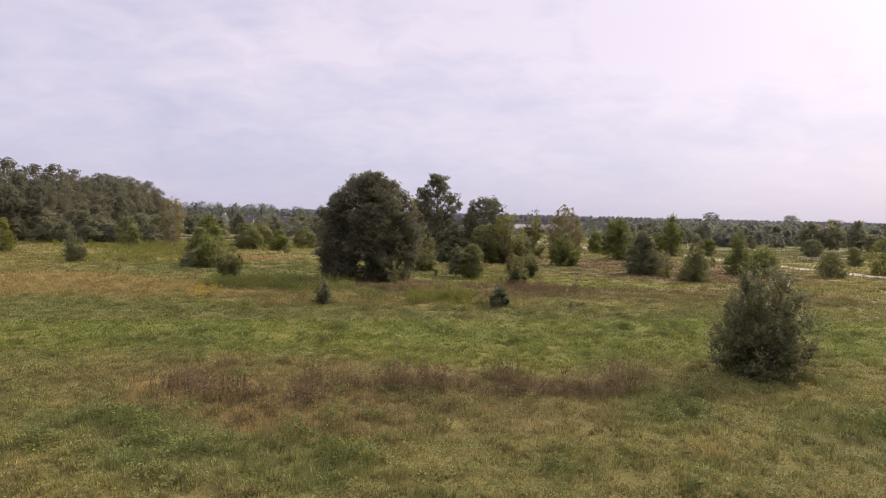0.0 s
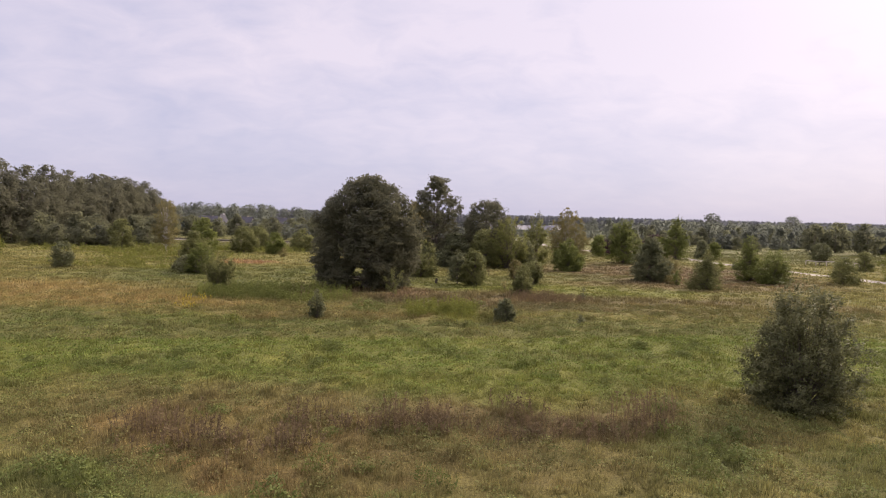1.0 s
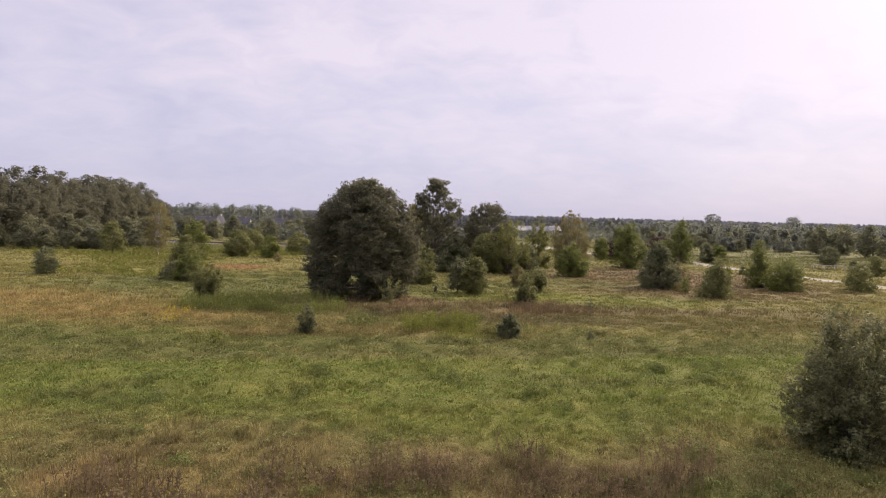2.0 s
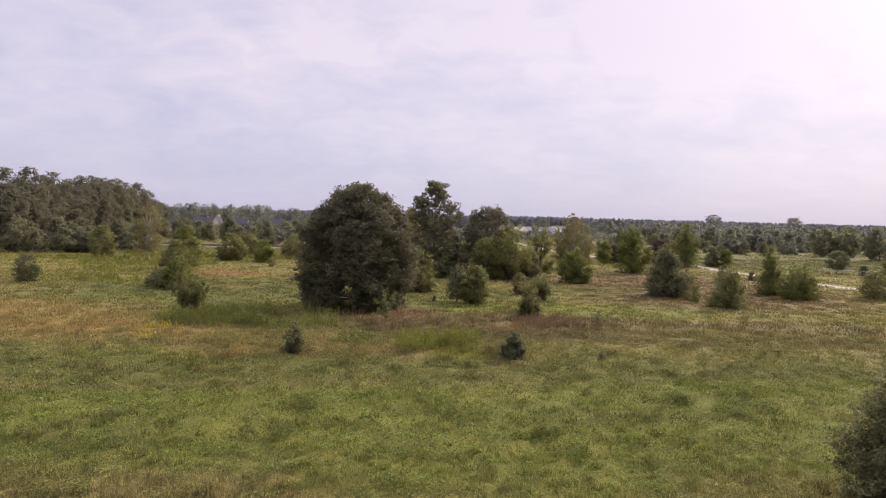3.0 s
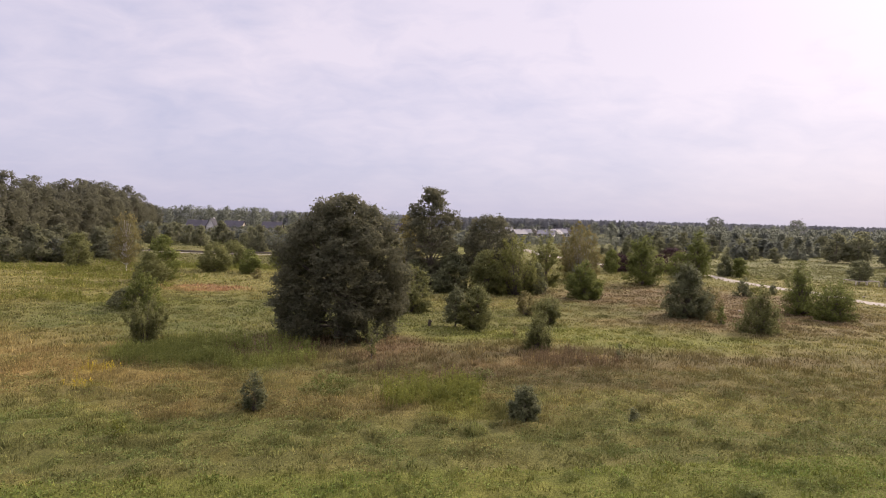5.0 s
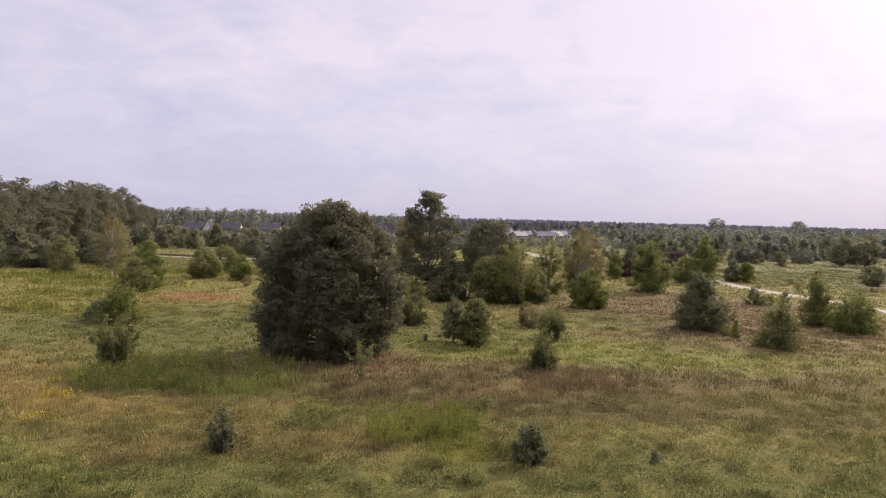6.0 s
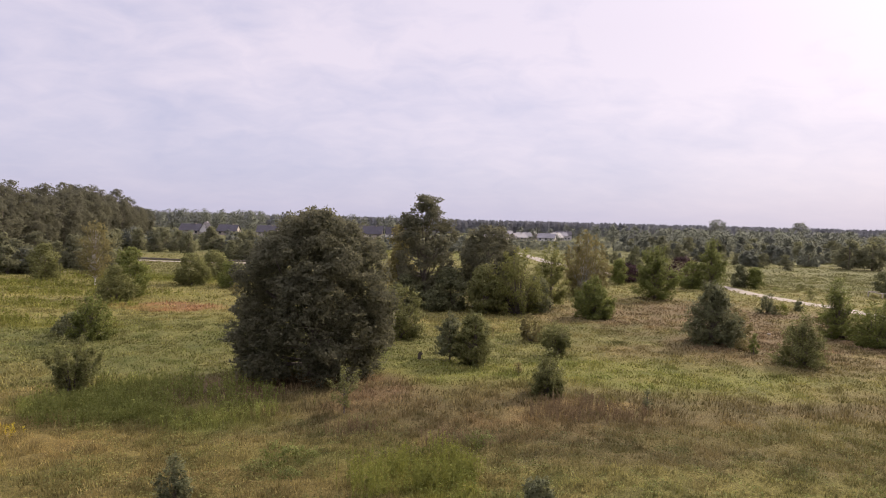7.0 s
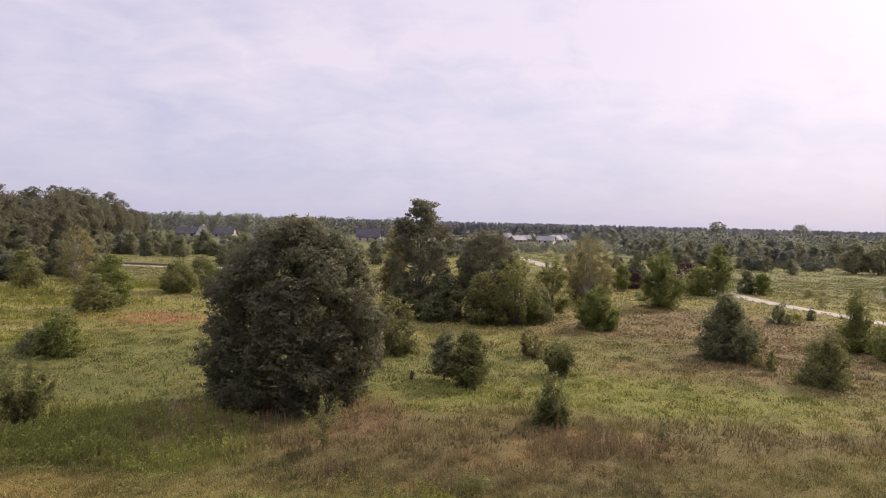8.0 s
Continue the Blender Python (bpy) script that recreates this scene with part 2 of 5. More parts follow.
PATCHES = [
    (0, 17, 30, 4, OLIVE, 0.6), (-2, 26, 13, 4.0, BROWN, 0.5), (4.5, 27.4, 6, 1.4, UMBER, 0.6), (-6, 24, 5, 3, RUST, 0.5),
    (-9, 20, 4.5, 2.0, NETTLE, 0.85), (-3.5, 19, 4, 1.6, NETTLE, 0.75), (14.5, 21.5, 2.0, 2.6, NETTLE, 0.7), (9, 24.5, 2.5, 2.2, NETTLE, 0.6),
    (-33, 61, 17, 9, TAN, 0.9), (-15, 55.5, 9, 3, TAN, 0.6), (-4, 60, 14, 4, DRAB, 0.7), (17, 62, 24, 7, DRAB, 0.85),
    (22, 58, 10, 2.5, HAY, 0.7), (9, 62, 5, 3, RUST, 0.5), (-23, 80, 22, 14, LAWN, 0.9), (14, 74, 20, 5, GREEN, 0.7), (4, 84, 9, 7, LAWN, 0.6),
    (-16, 63.3, 8.5, 5.0, REED, 1.0), (-8, 67, 7.5, 5, DRY, 0.95), (34, 100, 20, 24, HEATH, 0.85), (18, 92, 9, 6, LAWN, 0.6), (-34, 102, 6, 3.4, RED, 0.95),
    (-66, 122, 16, 3, GOLD, 0.9), (-50, 112, 18, 2.2, GOLD, 0.8), (-47, 101, 12, 2, GOLD, 0.7), (-44, 88, 13, 2.4, GOLD, 0.75), (-56, 136, 15, 4, GOLD, 0.9),
    (-40, 136, 10, 5, GOLD, 0.8), (-21.8, 57, 1.5, 0.7, YELLOW, 0.95), (-21, 53.7, 1.2, 0.6, YELLOW, 0.9), (-8, 53, 14, 5, HAY, 0.75), (-10, 51, 7, 2.5, RUST, 0.35), (14, 58.5, 15, 3.6, DRAB, 0.5), (27, 60, 9, 4, HAY, 0.7), (-0.5, 52.6, 2.6, 2.6, GOLD, 0.85), (-6.6, 54.5, 2.6, 1.5, NETTLE, 0.7),
    (35, 240, 80, 38, GOLD, 0.3), (-100, 340, 80, 80, FIELD, 0.8), (-20, 262, 50, 40, GOLD, 0.2), (105, 185, 60, 45, FIELD, 0.8), (-40, 160, 60, 20, FIELD, 0.6),
    (2, 57.5, 5, 1.4, HAY, 0.5), (-19, 47.5, 6, 2, GREEN, 0.5), (24, 40, 5, 1.2, NETTLE, 0.5), (8, 38.5, 6, 0.9, NETTLE, 0.5), (-13, 34, 4, 1.8, NETTLE, 0.5),
]


def growth(x, y):
    """Colour and height of the growth at places on the meadow."""
    x, y = np.asarray(x, float), np.asarray(y, float)
    wx = x + 5.0 * (vnoise(x, y, 6.0) - 0.5) + 2.0 * (vnoise(x + 40, y, 1.7) - 0.5)
    wy = y + 3.2 * (vnoise(x, y + 70, 5.0) - 0.5) + 1.6 * (vnoise(x, y + 30, 1.5) - 0.5)
    far = np.clip((y - 110) / 150, 0, 1)[:, None]
    out = np.ones((len(x), 1)) * np.array(OLIVE) * (1 - far) + np.array(FIELD) * far
    # the lush green strip ends along a straight mown line, with coarser grass beyond it
    line = 42.7 + 0.14 * x + 0.25 * (vnoise(x, y, 1.2) - 0.5)
    lush = (0.92 * np.clip((line - y) / 0.35 + 0.5, 0, 1) * np.clip((wy - 30.0) / 2.5, 0, 1))[:, None]
    coarse = (0.8 * np.clip((y - line) / 0.35 + 0.5, 0, 1) * np.clip((53 - wy) / 5, 0, 1))[:, None]
    out = out * (1 - lush) + np.array(GREEN) * lush
    out = out * (1 - coarse) + np.array(SAGE) * coarse
    for cx, cy, rx, ry, kind, amount in PATCHES:
        d = np.hypot((wx - cx) / rx, (wy - cy) / ry)
        a = (amount * np.clip((1.3 - d) / 0.55, 0, 1) * np.clip(0.45 + 1.1 * vnoise(x + 13 * cx, y + 7 * cy, 2.4), 0, 1))[:, None]
        out = out * (1 - a) + np.array(kind) * a
    # a mosaic of darker herbs and paler dry stems
    herb = np.clip((vnoise(x + 11, y + 5, 1.3) * 0.6 + vnoise(x, y + 91, 0.6) * 0.4 - 0.56) * 5, 0, 1)[:, None]
    straw = np.clip((vnoise(x + 51, y + 33, 2.1) * 0.6 + vnoise(x + 7, y, 0.8) * 0.4 - 0.56) * 5, 0, 1)[:, None]
    out = out * (1 - herb * (0.20, 0.13, 0.20, -0.3)) * (1 + straw * (0.15, 0.08, 0.12, 0.1))
    return out[:, :3], out[:, 3]


# ---- ground ----


def axis_steps(inner0, inner1, step, outer0, outer1, grow=1.16):
    mid = list(np.arange(inner0, inner1 + step / 2, step))
    s, v = step, inner0
    while v > outer0:
        s *= grow
        v -= s
        mid.insert(0, v)
    s, v = step, mid[-1]
    while v < outer1:
        s *= grow
        v += s
        mid.append(v)
    return np.array(mid)


def build_ground():
    xs = np.unique(np.r_[axis_steps(-60, 60, 0.8, -4200, 4200), np.arange(-28, 30, 0.42)])
    ys = np.unique(np.r_[axis_steps(12, 130, 0.8, -1500, 4800), np.arange(14, 60, 0.36)])
    gx, gy = np.meshgrid(xs, ys)
    x, y = gx.ravel(), gy.ravel()
    near = np.clip(1 - (np.hypot(x, y - 70) - 150) / 300, 0, 1)
    z = ground_z(x, y) * near + turf_z(x, y)
    tone, _ = growth(x, y)
    nx, ny = len(xs), len(ys)
    i = (np.arange(ny - 1)[:, None] * nx + np.arange(nx - 1)).ravel()
    faces = np.stack([i, i + 1, i + nx + 1, i + nx], 1)
    ob = new("ground", fast_mesh("ground", np.c_[x, y, z], faces, M_GROUND, tone * (0.67, 0.66, 0.57)))
    tagged(ob, "wide flat meadow of mixed green and brown grass", "ground", kind="structure")


build_ground()


def ribbon(name, line, widths, mat, lift, label, seed=0):
    """A strip of track along a line, ragged at its edges."""
    rng = np.random.default_rng(seed)
    pts = np.array(line, float)
    d = np.r_[0, np.cumsum(np.hypot(*np.diff(pts, axis=0).T))]
    s = np.arange(0, d[-1], 0.8)
    cx, cy, w = np.interp(s, d, pts[:, 0]), np.interp(s, d, pts[:, 1]), np.interp(s, d, widths)
    k = np.ones(9) / 9
    cx, cy = np.convolve(np.pad(cx, 4, "edge"), k, "valid"), np.convolve(np.pad(cy, 4, "edge"), k, "valid")
    tx, ty = np.gradient(cx), np.gradient(cy)
    n = np.hypot(tx, ty)
    verts, cols = [], 7
    for j in range(cols):
        f = j / (cols - 1) - 0.5
        jit = (rng.random(len(s)) - 0.5) * 0.5 if j in (0, cols - 1) else 0
        x, y = cx - ty / n * (w * f + jit), cy + tx / n * (w * f + jit)
        rut = -0.05 * np.exp(-((abs(f) - 0.25) / 0.1) ** 2)
        verts.append(np.c_[x, y, ground_z(x, y) + lift + rut * (j not in (0, cols - 1)) - (0.06 if j in (0, cols - 1) else 0)])
    verts = np.concatenate(verts)
    m = len(s)
    i = (np.arange(cols - 1)[:, None] * m + np.arange(m - 1)).ravel()
    ob = new(name, fast_mesh(name, verts, np.stack([i, i + 1, i + m + 1, i + m], 1), mat))
    return tagged(ob, label, "track", kind="structure")


TRACK = [(74, 55), (66, 80), (61.5, 97), (60, 110), (60, 121), (57.6, 130), (56.8, 142), (57, 160), (49, 174), (41, 178), (36, 200), (33, 232), (30.3, 278), (24, 330)]
ribbon("road", TRACK, [4.2, 4.0, 3.8, 3.8, 3.8, 3.6, 3.6, 3.6, 3.6, 4, 4.5, 5, 5, 4.5], M_SAND, 0.05, "pale sandy dirt track across the meadow", 1)
ribbon("road_1", [(-82, 180.6), (-70, 181.5), (-58, 182.4), (-44, 183.4)], [2.5, 4, 4, 2.5], M_SAND, 0.10, "pale sandy side track beside a dark bank", 2)


def build_bank():
    rng = np.random.default_rng(3)
    s = np.arange(-83, -43, 0.8)
    y0 = np.interp(s, [-110, -70, -45, -20], [178, 181.5, 183.5, 184]) + 3.0
    rows = [(0.0, -0.05), (0.25, 0.45), (0.6, 0.5), (1.3, -0.05)]
    verts = np.concatenate([np.c_[s, y0 + dy, ground_z(s, y0) + h + 0.12 * (rng.random(len(s)) - 0.5) * (h > 0)] for dy, h in rows])
    m = len(s)
    i = (np.arange(3)[:, None] * m + np.arange(m - 1)).ravel()
    ob = new("bank", fast_mesh("bank", verts, np.stack([i, i + 1, i + m + 1, i + m], 1), M_DITCH))
    tagged(ob, "low dark earth bank behind the sandy side track", "bank", kind="structure")


build_bank()

# ---- trees and shrubs ----


def tube(verts, faces, pts, radii, sides=7):
    """Adds a tapered tube along pts."""
    pts, base = [Vector(p) for p in pts], len(verts)
    for k, (p, r) in enumerate(zip(pts, radii)):
        way = (pts[min(k + 1, len(pts) - 1)] - pts[max(k - 1, 0)]).normalized()
        side = way.orthogonal().normalized()
        other = way.cross(side)
        for j in range(sides):
            a = 2 * math.pi * j / sides
            verts.append(tuple(p + (side * math.cos(a) + other * math.sin(a)) * r))
    for k in range(len(pts) - 1):
        for j in range(sides):
            a, b = base + k * sides + j, base + k * sides + (j + 1) % sides
            faces.append((a, b, b + sides, a + sides))


STEPS = (0.0, 0.2, 0.4, 0.6, 0.8, 0.92, 1.0)
PROFILES = {
    "oak": lambda s: np.interp(s, STEPS, (0.82, 0.98, 1.0, 0.92, 0.70, 0.50, 0.26)),
    "round": lambda s: np.interp(s, STEPS, (0.55, 0.88, 1.0, 0.95, 0.74, 0.48, 0.18)),
    "bush": lambda s: np.interp(s, STEPS, (0.74, 0.97, 1.0, 0.86, 0.60, 0.38, 0.14)),
    "cone": lambda s: np.interp(s, STEPS, (0.86, 1.0, 0.85, 0.62, 0.40, 0.22, 0.10)),
    "vase": lambda s: np.interp(s, STEPS, (0.14, 0.48, 0.82, 1.0, 0.92, 0.66, 0.30)),
    "willow": lambda s: np.interp(s, STEPS, (0.66, 0.90, 1.0, 0.84, 0.46, 0.22, 0.08)),
    "fan": lambda s: np.interp(s, STEPS, (0.80, 0.98, 1.0, 0.86, 0.66, 0.50, 0.22)),
    "tall": lambda s: np.interp(s, STEPS, (0.55, 0.85, 1.0, 0.92, 0.62, 0.42, 0.24)),
}


def crown_blobs(rng, h, w, low, profile, count, spread, size, lobed=0.42, core=0):
    s = rng.random(count * 3)
    r = PROFILES[profile](s)
    keep = rng.random(len(s)) < r**1.3
    s, r = s[keep][:count], r[keep][:count]
    s[:2], r[:2] = (0.97, 0.90), PROFILES[profile](np.array([0.97, 0.90]))
    n = len(s)
    ang = rng.random(n) * 2 * math.pi + np.arange(n) * 2.4
    rad = np.minimum(size * w * (0.7 + 0.6 * rng.random(n)), 0.26 * w)
    lobe = 1.01 - lobed * 0.5 + lobed * vnoise(4.0 * np.cos(ang) + 50 * rng.random(), 4.0 * np.sin(ang) + 7.0 * s, 2.2)
    out = np.maximum(r * lobe * w / 2 - rad * 0.7, 0) * (spread + (1 - spread) * np.sqrt(rng.random(n)))
    z = h * (low + (1 - low) * s)
    z = np.clip(z, h * low + rad * 0.6, h - rad * 0.85)
    c = np.c_[out * np.cos(ang), out * np.sin(ang), z]
    if core:
        # inner clumps close the view through the crown
        t = np.linspace(0.2, 0.78, core)
        c = np.concatenate([c, np.c_[0 * t, 0 * t, h * (low + (1 - low) * t)]])
        rad = np.r_[rad, PROFILES[profile](t) * w * 0.30]
    return c, rad


def leaf_quads(rng, pos, out, size, soft, centre, droop=0.0, slim=0.34, curl=0.08):
    """Kite-shaped leaves at the places given, turned at random about the way out of the crown."""
    n = len(pos)
    normal = out * 0.8 + rng.normal(size=(n, 3)) * 0.7 + (0, 0, 0.3)
    normal /= np.linalg.norm(normal, axis=1)[:, None]
    u = np.cross(normal, rng.normal(size=(n, 3)))
    u[:, 2] -= droop
    u /= np.linalg.norm(u, axis=1)[:, None]
    v = np.cross(normal, u)
    l = size * (0.6 + 0.8 * rng.random(n))[:, None]
    axis = pos - centre
    axis /= np.maximum(np.linalg.norm(axis, axis=1), 0.01)[:, None]
    outward = soft * (0.55 * out + 0.45 * axis + (0, 0, max(soft - 0.5, 0.0) * 1.6)) + (1 - soft) * normal
    outward /= np.maximum(np.linalg.norm(outward, axis=1), 0.01)[:, None]
    side = np.where(np.sum(normal * outward, axis=1) < 0, 1.0, -1.0)[:, None]
    quad = np.stack([pos - u * l * 0.5, pos + side * v * l * slim + normal * l * curl, pos + u * l * 0.5, pos - side * v * l * slim + normal * l * curl], 1)
    return quad.reshape(-1, 3), np.arange(4 * n).reshape(-1, 4), np.repeat(outward, 4, axis=0)


def leaves(rng, centres, rad, count, size, flat=0.8, droop=0.0, ragged=0.22, soft=0.5, bunch=6):
    """Leaves in sprays on the outer shells of the clumps."""
    p = np.minimum(rad, 1.6 * np.median(rad)) ** 2
    sprays = max(count // bunch, 1)
    k = rng.choice(len(rad), sprays, p=p / np.sum(p))
    d = rng.normal(size=(sprays, 3)) + (0, 0, 0.2)
    d /= np.linalg.norm(d, axis=1)[:, None]
    r = rad[k] * (0.62 + 0.42 * rng.random(sprays) ** 0.6 + ragged * np.maximum(rng.normal(size=sprays), 0) * 0.5)
    pos = centres[k] + d * r[:, None] * (1, 1, flat)
    # drop what lies deep inside other clumps
    inside = np.zeros(sprays, int)
    for c, q in zip(centres, rad):
        inside += (np.linalg.norm((pos - c) / (1, 1, flat), axis=1) < 0.6 * q)
    pos, d = pos[inside < 1], d[inside < 1]
    per = max(int(count / max(len(pos), 1)), 1)
    k = np.repeat(np.arange(len(pos)), per)
    pos = pos[k] + rng.normal(size=(len(k), 3)) * size * (0.75, 0.75, 0.5) + (0, 0, 0.1 * size)
    return leaf_quads(rng, pos, d[k], size, soft, np.array((0, 0, 1)) * np.mean(centres[:, 2]), droop)


def up_the_crown(rng, profile, count, even=0.1):
    """Heights between 0 and 1, more of them where the crown is wide."""
    steps = np.linspace(0, 1, 60)
    grown = np.cumsum(PROFILES[profile](steps) + even)
    return np.interp((np.arange(count) + 0.5 + 0.5 * (rng.random(count) - 0.5)) / count, grown / grown[-1], steps)


def lobed_crown(rng, h, w, low, profile, lobes, size, per, spread):
    """A large crown: rounded lobes set round the outline, each one of many clumps."""
    s = up_the_crown(rng, profile, lobes)
    r = PROFILES[profile](s)
    ang = np.arange(lobes) * 2.39996 + 0.5 * rng.normal(size=lobes)
    big = size * w * (0.75 + 0.5 * rng.random(lobes))
    out = np.maximum(r * w / 2 - big * 0.85, 0) * (spread + (1.04 - spread) * np.sqrt(rng.random(lobes)))
    z = np.clip(h * (low + (1 - low) * s), h * low + big * 0.4, h - big * 0.8)
    main = np.c_[out * np.cos(ang), out * np.sin(ang), z]
    d = rng.normal(size=(lobes, per, 3)) + 0.5 * (main / np.linalg.norm(main, axis=1)[:, None])[:, None, :]
    d /= np.linalg.norm(d, axis=2)[:, :, None]
    c = main[:, None, :] + d * (big[:, None] * (0.45 + 0.45 * rng.random((lobes, per))))[:, :, None] * (1, 1, 0.85)
    rad = (big[:, None] * (0.28 + 0.16 * rng.random((lobes, per)))).ravel()
    return c.reshape(-1, 3), rad


def fan_crown(rng, h, w, low, profile, stems, twigs, count, leaf, girth, soft, droop, slim, squash=1.0, trunked=False):
    """Stems that rise in arcs from the foot and spread to the crown's outline, with leafy twigs along them."""
    s = up_the_crown(rng, profile, stems, 0.7)
    ang = np.arange(stems) * 2.39996 + 0.6 * rng.normal(size=stems)
    reach = PROFILES[profile](s) * w / 2 * (0.60 + 0.48 * rng.random(stems))
    tip = np.c_[reach * np.cos(ang), reach * np.sin(ang) * squash, h * (low + (1 - low) * s) * (0.88 + 0.20 * rng.random(stems))]
    foot = np.c_[tip[:, 0] * 0.06, tip[:, 1] * 0.06, np.full(stems, -0.06)]
    part_way = 0.42 + 0.25 * rng.random(stems)
    bend = np.c_[tip[:, 0] * part_way, tip[:, 1] * part_way, np.maximum(tip[:, 2] * (0.52 + 0.2 * rng.random(stems)), low * h)]
    if trunked:
        foot[:, 2] = tip[:, 2] * (0.45 + 0.2 * rng.random(stems))
        bend[:, 2] = foot[:, 2] * 0.4 + tip[:, 2] * 0.62
    tubes = []
    for a, b, c, k in zip(foot, bend, tip, s):
        line = [tuple(a * (1 - f) ** 2 + b * 2 * f * (1 - f) + c * f * f) for f in (0, 0.25, 0.5, 0.75, 1.0)]
        tubes.append((line, [girth * h * q for q in (1.0, 0.75, 0.5, 0.3, 0.1)]))
    k = np.repeat(np.arange(stems), twigs)
    m = len(k)
    f = 0.30 + 0.70 * rng.random(m) ** 0.65
    f[::twigs] = 1.0
    g = f[:, None]
    start = foot[k] * (1 - g) ** 2 + bend[k] * 2 * g * (1 - g) + tip[k] * g * g
    way = (bend[k] - foot[k]) * (1 - g) + (tip[k] - bend[k]) * g
    way /= np.maximum(np.linalg.norm(way, axis=1), 0.01)[:, None]
    way = way * 0.75 + rng.normal(size=(m, 3)) * 0.55 + (0, 0, 0.25 - droop)
    way /= np.linalg.norm(way, axis=1)[:, None]
    span = (0.10 * h + 0.09 * w) * (1.2 - 0.45 * f) * (0.6 + 0.7 * rng.random(m))
    per = max(count // m, 1)
    i = np.repeat(np.arange(m), per)
    e = rng.random(len(i)) ** 0.8
    pos = start[i] + way[i] * (span[i] * e)[:, None] + rng.normal(size=(len(i), 3)) * leaf * 0.55
    pos[:, 2] = np.maximum(pos[:, 2], 0.03)
    return tubes, leaf_quads(rng, pos, way[i], leaf, soft, np.array((0, 0, 0.45 * h)), droop, slim)


def tree(name, x, y, h, w, label, category="tree", mat=None, bark=None, profile="round", low=0.12, clumps=60, spread=0.38, size=0.13,
         count=5000, leaf=0.2, stems=1, girth=0.03, limbs=10, seed=1, group="", flat=0.8, droop=0.0, ragged=0.22, lean=(0, 0), squash=1.0, turn=0.0, lobed=0.42, core=0,
         lobes=0, fan=0, soft=0.5, slim=0.34):
    """A tree or shrub: a trunk with limbs (or several stems) and a crown of leaves in clumps."""
    rng = np.random.default_rng(seed)
    if seed < 100 and not lobes and not fan:
        clumps, size, count, leaf, ragged = int(clumps * 1.6), size * 0.84, int(count * 1.05), leaf * 0.93, ragged + 0.2
    root = thing(name, x, y, float(ground_z(x, y)) - 0.03, label, category, group, turn)
    if fan:
        tubes, (lv, lf, ln) = fan_crown(rng, h, w, low, profile, fan, 9, count, leaf, girth, soft, droop, slim, squash, stems == 1)
        if stems == 1:
            verts, faces = [], []
            tube(verts, faces, [(0, 0, -0.1), (0.01 * h, 0, h * 0.3), (0, 0.01 * h, h * 0.85)], [girth * h * 1.6, girth * h * 1.1, girth * h * 0.2], 8)
            for line, radii in tubes:
                tube(verts, faces, line, [q * 0.6 for q in radii], 4)
            part("trunk", fast_mesh("trunk", verts, faces, bark or M_BARK), root)
        else:
            for n in range(min(stems, len(tubes))):
                verts, faces = [], []
                for line, radii in tubes[n::stems]:
                    tube(verts, faces, line, radii, 4)
                part("stem", fast_mesh("stem", verts, faces, bark or M_BARK), root)
        part("crown", fast_mesh("crown", lv, lf, mat or M_GREEN, normals=ln), root)
        return root
    if lobes:
        c, r = lobed_crown(rng, h, w, low, profile, lobes, size, clumps, spread)
        if core:
            c1, r1 = lobed_crown(rng, h * 0.88, w * 0.6, low + 0.06, profile, core, size * 1.25, clumps, spread)
            c, r = np.concatenate([c, c1]), np.concatenate([r, r1])
    else:
        c, r = crown_blobs(rng, h, w, low, profile, clumps, spread, size, lobed, core)
    c[:, 0] += lean[0] * c[:, 2] / h
    c[:, 1] = c[:, 1] * squash + lean[1] * c[:, 2] / h
    verts, faces = [], []
    order = rng.permutation(len(c))
    if stems == 1:
        top = h * 0.82
        line = [(0, 0, -0.1), (0.01 * h, 0, h * 0.12), (lean[0] * 0.4, lean[1] * 0.4, h * 0.45), (lean[0] * 0.8, lean[1] * 0.8, top)]
        g = girth * h
        tube(verts, faces, line, [g * 1.35, g, g * 0.62, g * 0.12], 8)
        for k in order[:limbs]:
            f = 0.16 + 0.5 * rng.random()
            z0 = min(h * f, c[k][2] * 0.85)
            b0 = Vector((lean[0] * z0 / h, lean[1] * z0 / h, z0))
            e = Vector(c[k])
            mid = b0.lerp(e, 0.5) + Vector((0, 0, -0.04 * h + 0.06 * h * rng.random()))
            tube(verts, faces, [b0, mid, e], [g * 0.42, g * 0.26, g * 0.06], 5)
    else:
        g = girth * h
        for k in order[:stems]:
            e = Vector(c[k])
            a = rng.random() * 6.3
            b0 = Vector((0.05 * w * math.cos(a), 0.05 * w * math.sin(a), -0.08))
            mid = b0.lerp(e, 0.5) + Vector((0, 0, 0.06 * h))
            verts, faces = [], []
            tube(verts, faces, [b0, mid, e], [g, g * 0.6, g * 0.15], 5)
            for j in order[stems:stems + limbs][k % stems::stems]:
                o = b0.lerp(e, 0.5 + 0.3 * rng.random()) + Vector((0, 0, 0.04 * h))
                tube(verts, faces, [o, o.lerp(Vector(c[j]), 0.5), Vector(c[j])], [g * 0.4, g * 0.25, g * 0.08], 4)
            part("stem", fast_mesh("stem", verts, faces, bark or M_BARK), root)
    if stems == 1:
        part("trunk", fast_mesh("trunk", verts, faces, bark or M_BARK), root)
    lv, lf, ln = leaves(rng, c, r, count, leaf, flat, droop, ragged, soft)
    part("crown", fast_mesh("crown", lv, lf, mat or M_GREEN, normals=ln), root)
    return root

